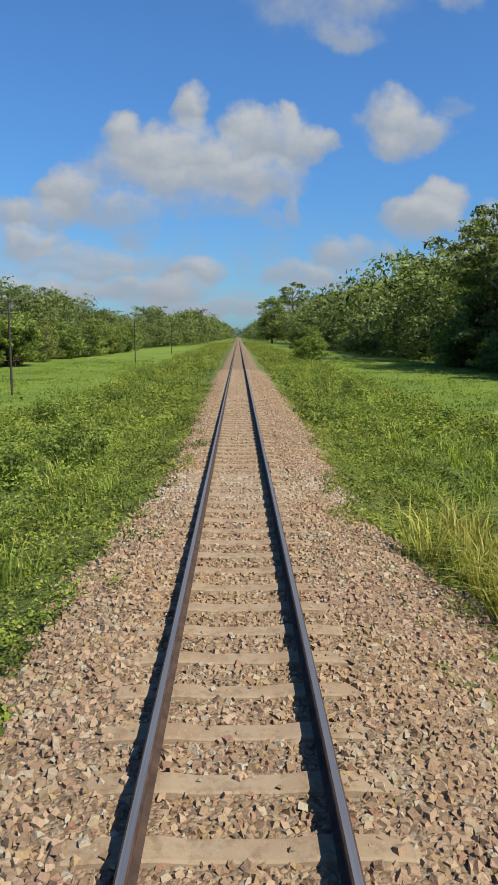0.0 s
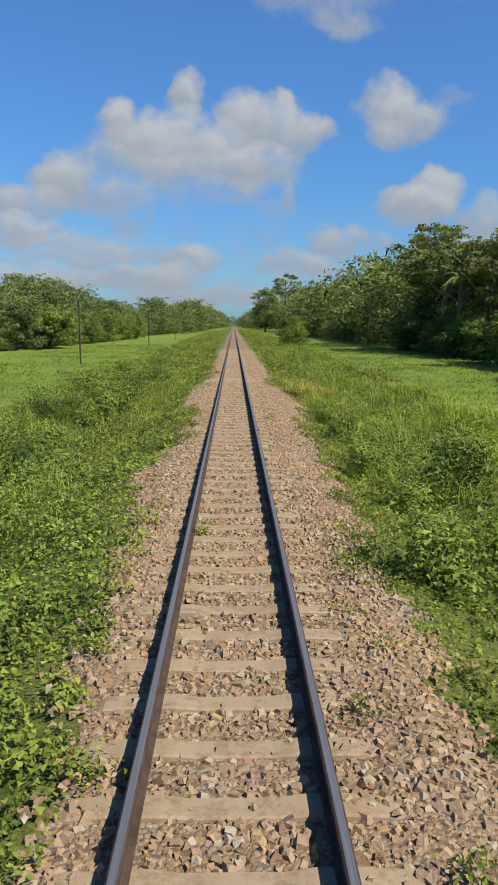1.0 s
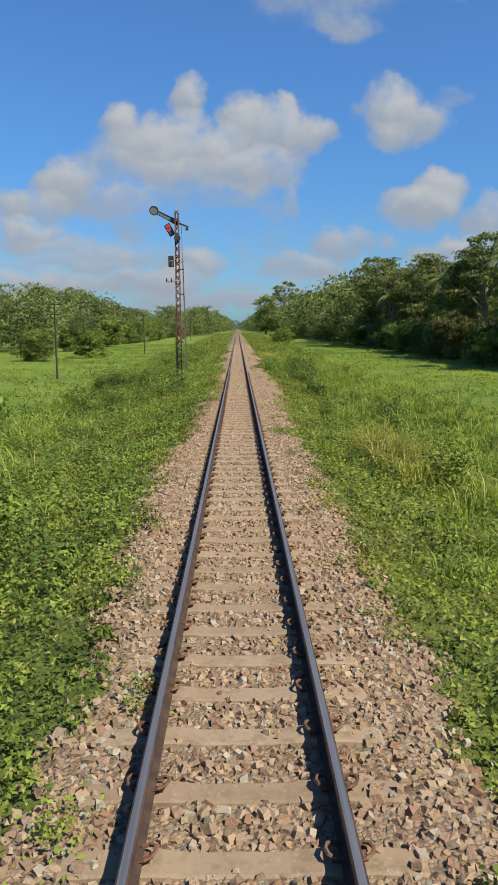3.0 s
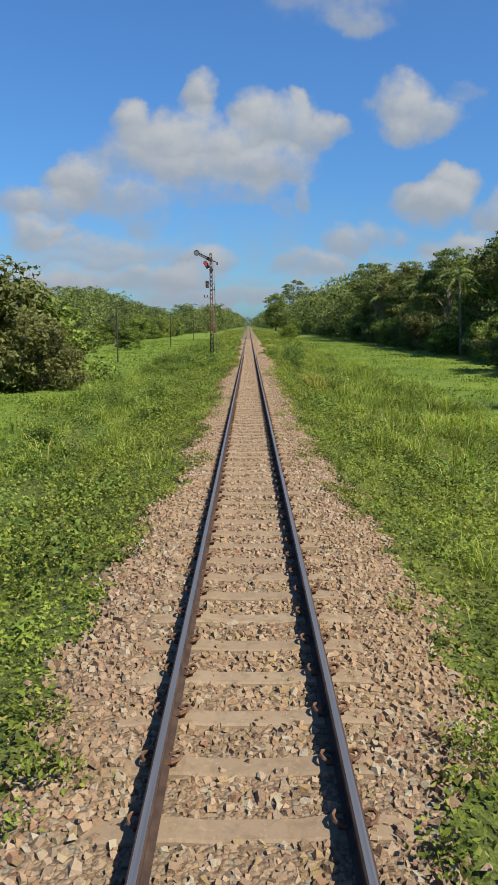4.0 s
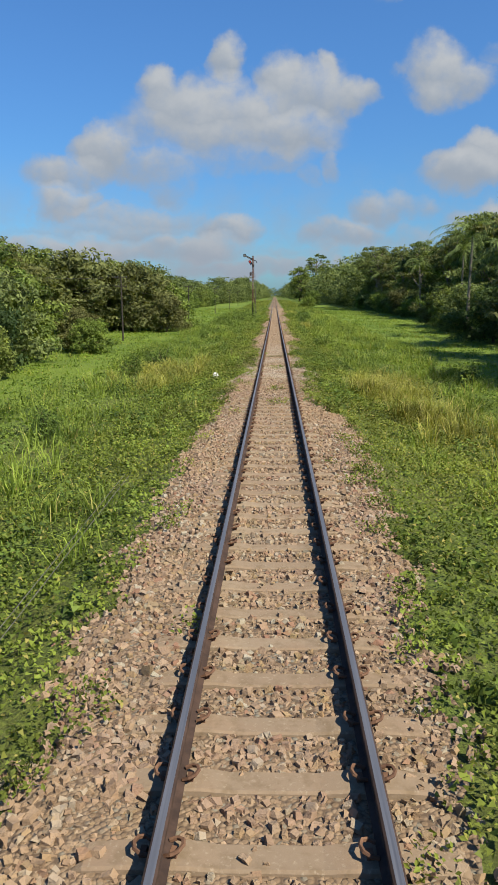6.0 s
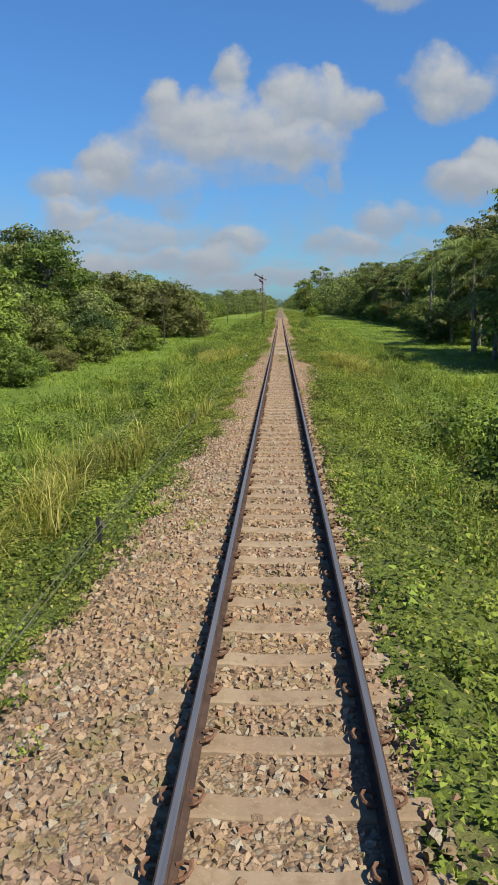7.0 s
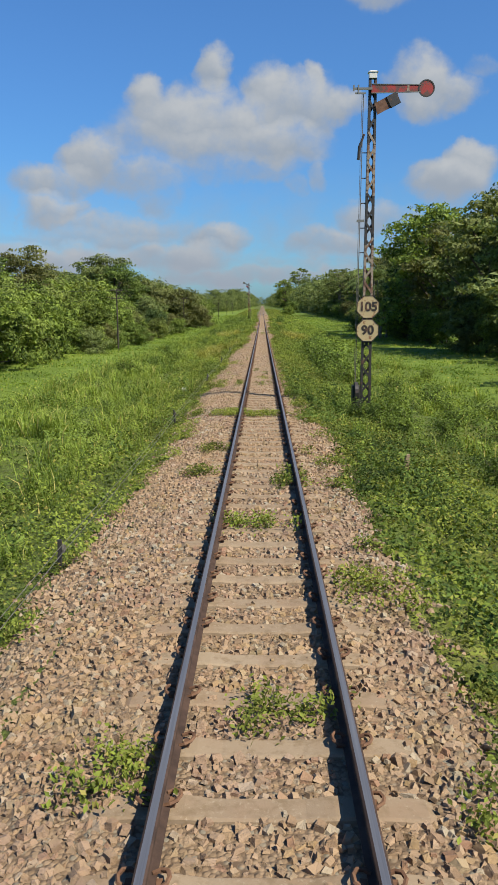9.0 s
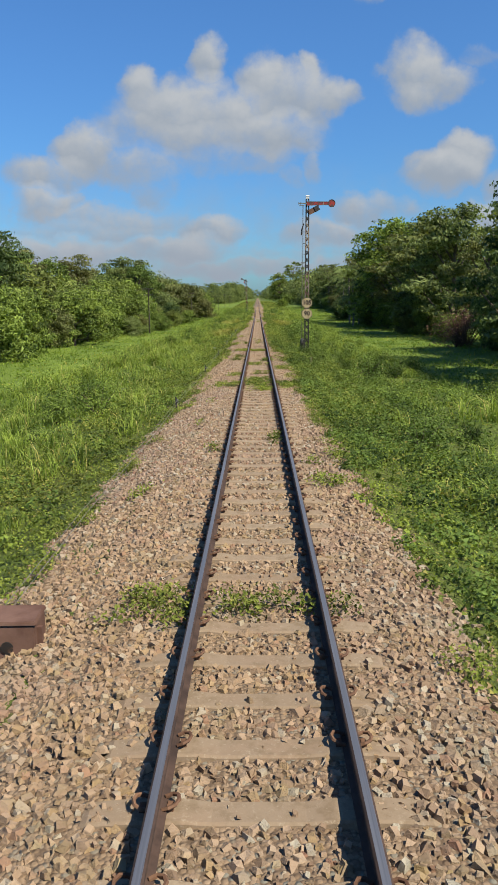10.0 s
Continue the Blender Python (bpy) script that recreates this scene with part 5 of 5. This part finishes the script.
def ring_plate(bm, radius, wide, thick, at, sides=24):
    rings = []
    for rad, y in ((radius - wide, -thick / 2), (radius, -thick / 2), (radius, thick / 2), (radius - wide, thick / 2)):
        rings.append([bm.verts.new((at[0] + rad * math.cos(2 * math.pi * k / sides), at[1] + y, at[2] + rad * math.sin(2 * math.pi * k / sides))) for k in range(sides)])
    for j in range(4):
        p, q = rings[j], rings[(j + 1) % 4]
        for k in range(sides):
            bm.faces.new((p[k], p[(k + 1) % sides], q[(k + 1) % sides], q[k]))
    return bm


def octagon(radius):
    return [(radius * math.cos(math.pi / 8 + k * math.pi / 4), radius * math.sin(math.pi / 8 + k * math.pi / 4)) for k in range(8)]


def lettering(text, size, at, parent):
    """Digits as thin raised mesh, read from the side of -y."""
    cu = bpy.data.curves.new("lettering", "FONT")
    cu.body, cu.size, cu.extrude, cu.offset = text, size, 0.003, 0.014
    cu.align_x, cu.align_y = "CENTER", "CENTER"
    tmp = bpy.data.objects.new("lettering", cu)
    scene.collection.objects.link(tmp)
    bpy.context.view_layer.update()
    me = bpy.data.meshes.new_from_object(tmp.evaluated_get(bpy.context.evaluated_depsgraph_get()))
    bpy.data.objects.remove(tmp)
    me.materials.clear()
    me.materials.append(BLACK_PAINT)
    ob = new("lettering", me)
    ob.parent = parent
    ob.matrix_basis = pose(*at, 90, 0, 0)
    return ob


def speed_board(hub, text, z, size):
    bm = plate(bmesh.new(), turned(octagon(0.36), 0, (0, z)), 0.012, -0.16)
    board = part("speed_board", bm, SIGN_PAINT, hub, "worn cream octagonal board with black number " + text)
    bm = bmesh.new()
    o, i_ = octagon(0.36), octagon(0.340)
    for k in range(8):
        k2 = (k + 1) % 8
        plate(bm, [(o[k][0], o[k][1] + z), (o[k2][0], o[k2][1] + z), (i_[k2][0], i_[k2][1] + z), (i_[k][0], i_[k][1] + z)], 0.006, -0.170)
    part("border", bm, BLACK_PAINT, board)
    lettering(text, size, (0, -0.171, z), board)


def signal_right(x, y):
    """Signal with a level red arm and two speed boards."""
    g = ground_at(x, y)
    base = g - 0.15
    up = rise(y) - base
    hub = thing("semaphore_signal", pose(x, y, base), "rusty lattice semaphore signal with level red arm and speed boards", "railway signal", "semaphore signals")
    high = 9.1 + up
    mast(hub, high, 0.31, [(1.5 + up, DARK_IRON), (3.0 + up, DARK_IRON), (4.5 + up, PALE_PAINT), (5.9 + up, DARK_IRON), (7.3 + up, PALE_PAINT), (high, DARK_IRON)])
    bm = bmesh.new()
    box(bm, (0.22, 0.2, 0.16), (0, 0, high + 0.08)), box(bm, (0.28, 0.24, 0.04), (0, 0, high + 0.18), taper=0.6)
    part("cap", bm, PLASTIC, hub, "pale lamp cap on the mast")
    az = 8.80 + up
    arm = part("arm", plate(bmesh.new(), [(-0.05, az - 0.125), (1.36, az - 0.10), (1.36, az + 0.10), (-0.05, az + 0.125)], 0.012, -0.14), RED_PAINT, hub, "flaking red painted signal arm")
    bm = plate(bmesh.new(), [(-0.05, az + 0.11), (1.34, az + 0.085), (1.34, az + 0.105), (-0.05, az + 0.13)], 0.03, -0.145)
    plate(bm, [(-0.05, az - 0.13), (1.34, az - 0.105), (1.34, az - 0.085), (-0.05, az - 0.11)], 0.03, -0.145)
    part("rib", bm, GREY_PAINT, arm, "pale edge strips")
    part("stripe", plate(bmesh.new(), [(0.95, az - 0.08), (1.02, az - 0.08), (1.02, az + 0.08), (0.95, az + 0.08)], 0.004, -0.149), PALE_PAINT, arm, "worn white stripe")
    part("disc", disc(bmesh.new(), 0.205, 0.014, (1.50, -0.141, az)), RED_PAINT, arm, "round red end of the arm")
    part("disc_rim", ring_plate(bmesh.new(), 0.235, 0.035, 0.03, (1.50, -0.141, az)), DARK_IRON, arm)
    bm = box(bmesh.new(), (0.55, 0.035, 0.06), (-0.3, -0.14, az))
    box(bm, (0.3, 0.03, 0.04), (-0.36, -0.14, az - 0.12)), box(bm, (0.04, 0.06, 0.24), (-0.42, -0.14, az - 0.02)), box(bm, (0.04, 0.05, 0.16), (-0.55, -0.14, az + 0.02))
    part("counter_lever", bm, GREY_PAINT, hub)
    bm = plate(bmesh.new(), turned([(-0.28, -0.14), (0.42, -0.16), (0.50, 0.16), (-0.2, 0.16)], 28, (0.31, az - 0.44)), 0.02, -0.13)
    part("spectacle", bm, rust_material("spectacle_rust", (0.06, 0.028, 0.018), (0.14, 0.075, 0.048), 0.8, 4), hub, "rusty spectacle plate below the arm")
    part("spectacle_hood", box(bmesh.new(), (0.30, 0.10, 0.32), (0.58, -0.12, az - 0.30), Matrix.Rotation(radians(-28), 3, "Y")), DARK_IRON, hub)
    part("lamp_bracket", tube(bmesh.new(), [(-0.22, -0.05, az - 1.2), (-0.34, -0.05, az - 1.55), (-0.37, -0.05, az - 1.9)], [0.03, 0.05, 0.04], 8), DARK_IRON, hub)
    for dx, rad in ((-0.32, 0.012), (-0.36, 0.007)):
        part("pull_rod", tube(bmesh.new(), [(dx, -0.05, 0.9), (dx + 0.06, -0.05, az - 0.1)], rad, 6), WIRE_STEEL, hub)
    for z in (3.6, 4.3, 5.0, 5.7, 6.4, 7.1):
        part("step", tube(bmesh.new(), [(-0.1, 0.0, z + up), (-0.27, 0.0, z + up)], 0.016, 5), DARK_IRON, hub)
    part("guide", box(bmesh.new(), (0.22, 0.05, 0.07), (-0.27, -0.05, 5.2 + up)), GREY_PAINT, hub)
    bm = disc(bmesh.new(), 0.30, 0.10, (-0.30, -0.1, 1.08), "x", 16)
    box(bm, (0.22, 0.3, 1.15), (-0.3, -0.02, 0.70))
    part("wire_wheel_box", bm, DARK_IRON, hub)
    speed_board(hub, "105", 2.72 + up, 0.37), speed_board(hub, "90", 2.03 + up, 0.37)


def signal_left(x, y):
    """Signal with a raised arm that ends in a ring, lamp and insulator bar, overgrown at its foot."""
    base = ground_at(x, y) - 0.15
    up = rise(y) - base
    hub = thing("semaphore_signal", pose(x, y, base), "rusty brown lattice semaphore signal with raised arm and creepers", "railway signal", "semaphore signals")
    high = 8.45 + up
    mast(hub, high, 0.31, [(2.0 + up, DARK_IRON), (4.0 + up, IRON), (4.9 + up, PALE_PAINT), (high, IRON)], 0.36)
    part("cap", box(bmesh.new(), (0.2, 0.18, 0.12), (0, 0, high + 0.05)), PALE_PAINT, hub)
    az, tilt = 8.0 + up, 153
    arm = part("arm", plate(bmesh.new(), turned([(-0.1, -0.11), (1.15, -0.075), (1.15, 0.075), (-0.1, 0.11)], tilt, (0, az)), 0.014, 0.14), GREY_PAINT, hub, "weathered grey raised signal arm")
    c = turned([(1.31, 0)], tilt, (0, az))[0]
    part("disc", disc(bmesh.new(), 0.19, 0.012, (c[0], 0.14, c[1])), GREY_PAINT, arm)
    part("disc_rim", ring_plate(bmesh.new(), 0.235, 0.05, 0.04, (c[0], 0.14, c[1])), DARK_IRON, arm, "dark ring round the arm's end")
    bm = plate(bmesh.new(), turned([(-0.1, -0.135), (1.15, -0.10), (1.15, -0.07), (-0.1, -0.105)], tilt, (0, az)), 0.04, 0.135)
    plate(bm, turned([(-0.1, 0.105), (1.15, 0.07), (1.15, 0.10), (-0.1, 0.135)], tilt, (0, az)), 0.04, 0.135)
    part("rib", bm, DARK_IRON, arm)
    part("counter_lever", plate(bmesh.new(), turned([(-0.62, -0.035), (0.1, -0.05), (0.1, 0.05), (-0.62, 0.035)], tilt + 6, (0, az)), 0.05, 0.13), DARK_IRON, hub)
    part("lever_weight", box(bmesh.new(), (0.14, 0.1, 0.14), (0.5, 0.12, az - 0.32)), DARK_IRON, hub)
    spec = part("spectacle", plate(bmesh.new(), turned([(-0.16, -0.32), (0.16, -0.32), (0.16, 0.32), (-0.16, 0.32)], 30, (-0.38, az - 0.36)), 0.03, 0.12), DARK_IRON, hub, "dark spectacle frame")
    for k, (mat, z) in enumerate(((RED_LENS, 0.195), (RED_LENS, 0.0), (BLUE_GLASS, -0.195))):
        bm = plate(bmesh.new(), turned([(-0.115, z - 0.08), (0.115, z - 0.08), (0.115, z + 0.08), (-0.115, z + 0.08)], 30, (-0.38, az - 0.36)), 0.012, 0.098)
        part("lens", bm, mat, spec, ("faded red lens", "faded red lens", "dark blue lens")[k])
    part("lamp_hood", disc(bmesh.new(), 0.16, 0.16, (0.02, -0.12, az - 0.8)), DARK_IRON, hub)
    lamp = part("lamp", box(bmesh.new(), (0.26, 0.24, 0.55), (-0.33, 0.0, 6.05 + up)), BLACK_PAINT, hub, "black signal lamp box")
    part("lamp_lens", disc(bmesh.new(), 0.09, 0.03, (-0.33, -0.14, 5.98 + up)), BLACK_PAINT, lamp)
    part("lamp_face", box(bmesh.new(), (0.22, 0.012, 0.26), (-0.33, -0.126, 5.98 + up)), PALE_PAINT, lamp)
    part("lamp_bracket", tube(bmesh.new(), [(-0.5, -0.1, 6.12 + up), (0.22, -0.1, 6.12 + up), (0.36, -0.1, 6.02 + up), (0.2, -0.1, 6.0 + up)], 0.02, 5), GREY_PAINT, hub)
    bar = part("cross_bar", box(bmesh.new(), (0.78, 0.06, 0.05), (-0.22, -0.1, 5.02 + up)), GREY_PAINT, hub)
    for dx in (-0.57, -0.32):
        part("insulator", tube(bmesh.new(), [(dx, -0.1, 5.03 + up), (dx, -0.1, 5.1 + up), (dx, -0.1, 5.2 + up)], [0.02, 0.045, 0.03], 8), BLACK_PAINT, bar)
    for z in (5.65, 4.4):
        part("guide", box(bmesh.new(), (0.2, 0.05, 0.05), (0.22, -0.05, z + up)), DARK_IRON, hub)
    for dx, rad, top in ((0.24, 0.012, az - 0.2), (0.29, 0.016, 5.9 + up), (0.34, 0.008, 4.3 + up)):
        part("pull_rod", tube(bmesh.new(), [(dx + 0.1, -0.05, 0.5), (dx, -0.05, top)], rad, 6), WIRE_STEEL, hub)
    part("fuse_box", box(bmesh.new(), (0.13, 0.14, 0.5), (0.24, 0.0, 2.35 + up)), BOX_RUST, hub, "rusty box on the mast")
    q = np.random.default_rng(8)
    n = 900
    h = q.uniform(0, 1, n) ** 1.5 * 3.2
    a = q.uniform(0, 6.28, n)
    rad = q.uniform(0.14, 0.34, n) * (1.25 - h / 4.5)
    creeper = new("creeper", repeat_np("creeper", leaf_rows(rad * np.cos(a) + 0.05, rad * np.sin(a), h, q.uniform(0.03, 0.065, n), 1.2), [(0, 1, 2, 3)]))
    creeper.data.materials.append(SHRUB_LEAF)
    creeper.parent = hub
    tagged(creeper, "green creeper climbing the foot of the mast")


signal_right(3.15, -189.2)
signal_left(-3.05, -31.6)


# ---- telegraph poles ----
POLE_YS = (-134, -67, -9, 50, 110, 170)


def pole(y):
    x = -14.8
    hub = thing("telegraph_pole", pose(x, y, ground_at(x, y) - 0.1, 0, 0, 3), "thin dark iron telegraph pole with two cross arms", "pole", "telegraph poles")
    part("shaft", tube(bmesh.new(), [(0, 0, 0), (0, 0, 3.2), (0, 0, 6.3)], [0.085, 0.075, 0.055], 8), POLE_IRON, hub)
    for z in (6.15, 5.35):
        bar = part("cross_arm", box(bmesh.new(), (1.2, 0.06, 0.06), (0, -0.05, z)), POLE_IRON, hub)
        for dx in (-0.55, -0.28, 0.28, 0.55):
            part("insulator", tube(bmesh.new(), [(dx, -0.05, z + 0.02), (dx, -0.05, z + 0.08), (dx, -0.05, z + 0.15)], [0.012, 0.035, 0.025], 6), GREY_PAINT, bar)


for y in POLE_YS:
    pole(y)
for dx, dz in ((-0.55, 6.2), (0.55, 6.2), (-0.55, 5.4)):
    bm = bmesh.new()
    pts = []
    for a, b in zip((-200,) + POLE_YS, POLE_YS):
        for k in range(8):
            t = k / 8
            za, zb = ground_at(-14.8, a), ground_at(-14.8, b)
            pts.append((-14.8 + dx, a + (b - a) * t, za + (zb - za) * t + dz - 0.9 * 4 * t * (1 - t)))
    tube(bm, pts, 0.006, 4)
    tagged(put("telegraph_wire", bm, POLE_IRON), "thin dark telegraph wire strung between the poles", "wire", "telegraph wires")


# ---- signal wires on short stakes ----
def stake(x, y, high, mat, label):
    hub = thing("wire_stake", pose(x, y, ground_at(x, y) - 0.1, random.uniform(-4, 4), random.uniform(-4, 4), 0), label, "stake", "signal wire stakes")
    part("post", box(bmesh.new(), (0.05, 0.05, high + 0.1), (0, 0, (high + 0.1) / 2), taper=0.85), mat, hub)
    bm = disc(bmesh.new(), 0.05, 0.025, (0.04, 0.04, high - 0.02), "x", 12)
    part("pulley", bm, WIRE_STEEL, hub)


STAKES = [-216 + 12.4 * k for k in range(7)]
for y in STAKES:
    stake(-2.45, y, 0.42, DARK_IRON, "short dark iron stake with a wire pulley")
for dx, dz in ((0.05, 0.36), (0.11, 0.33)):
    bm = bmesh.new()
    tube(bm, [(-2.45 + dx, y, ground_at(-2.45, y) + dz + (0.0 if k % 2 == 0 else -0.06)) for k, y in enumerate(np.arange(-241, -128, 6.2))], 0.005, 4)
    tagged(put("signal_wire", bm, WIRE_STEEL), "thin steel signal wire on short stakes beside the track", "wire", "signal wires")
stub = thing("marker_stub", pose(2.85, -197.5, ground_at(2.85, -197.5) - 0.1, 2, 4, 10), "short grey concrete stub among the weeds", "marker post")
part("post", box(bmesh.new(), (0.1, 0.08, 0.5), (0, 0, 0.25), taper=0.8), CONCRETE, stub)
stump = thing("wooden_stub", pose(-2.5, -96.5, ground_at(-2.5, -96.5) - 0.08, 3, -5, 0), "short weathered stub beside the track", "marker post")
part("post", box(bmesh.new(), (0.1, 0.1, 0.42), (0, 0, 0.2), taper=0.75), CONCRETE, stump)


# ---- rusty box beside the track ----
def track_box(x, y):
    z = ground_at(x, y)
    hub = thing("equipment_box", pose(x, y, z - 0.05, 0, 0, 2), "rusty brown iron equipment box beside the track", "box")
    bm = box(bmesh.new(), (0.62, 0.36, 0.36), (0, 0, 0.18))
    bmesh.ops.bevel(bm, geom=bm.edges[:], offset=0.012, segments=2, affect="EDGES")
    body = part("body", bm, BOX_RUST, hub)
    bm = box(bmesh.new(), (0.65, 0.39, 0.04), (0, 0.0, 0.38), taper=0.97)
    bmesh.ops.bevel(bm, geom=bm.edges[:], offset=0.008, segments=2, affect="EDGES")
    part("lid", bm, BOX_RUST, hub)
    # flat black disc on the front, painted to stand for a hole's dark inside
    part("cable_hole", disc(bmesh.new(), 0.055, 0.02, (0.06, -0.181, 0.16)), BLACK_PAINT, body)
    part("flange", box(bmesh.new(), (0.05, 0.05, 0.3), (0.33, -0.1, 0.17)), BOX_RUST, hub)


track_box(-2.26, -232.3)

bag = bmesh.new()
bmesh.ops.create_icosphere(bag, subdivisions=3, radius=0.13)
for v in bag.verts:
    k = 1 + 0.35 * noise.noise(v.co * 14)
    v.co = Vector((v.co.x * 1.3 * k, v.co.y * k, v.co.z * 0.6 * k))
bag_ob = put("plastic_bag", bag, PLASTIC)
bag_ob.location = (-3.3, -180.5, ground_at(-3.3, -180.5) + 0.12)
tagged(bag_ob, "crumpled white plastic bag lying in the weeds", "bag")

boulder = bmesh.new()
bmesh.ops.create_icosphere(boulder, subdivisions=3, radius=0.12)
for v in boulder.verts:
    v.co *= 1 + 0.3 * noise.noise(v.co * 9)
boulder_ob = put("white_stone", boulder, PLASTIC)
boulder_ob.location = (-2.4, -110.4, ground_at(-2.4, -110.4) + 0.12)
tagged(boulder_ob, "single whitish rounded stone lying among the weeds", "stone")

# ---- single ballast stones beside the line's near end ----
x, y, top = on_bed(1500, -237, -233.5)
z = ground_np(x, y) + rng.uniform(0.012, 0.034, len(x)) + 0.028 * top
kinds = []
for k in range(12):
    me = repeat_np("stone", stones_np(np.zeros(1), np.zeros(1), np.zeros(1), np.array([0.032]), BLOCK), BLOCK_FACES)
    me.materials.append(STONE_ONE)
    kinds.append(me)
for k in range(min(300, len(x))):
    s = new("stone", kinds[k % 12])
    s.parent = ballast
    s.matrix_basis = pose(x[k], y[k], z[k], random.uniform(-40, 40), random.uniform(-40, 40), random.uniform(0, 360))
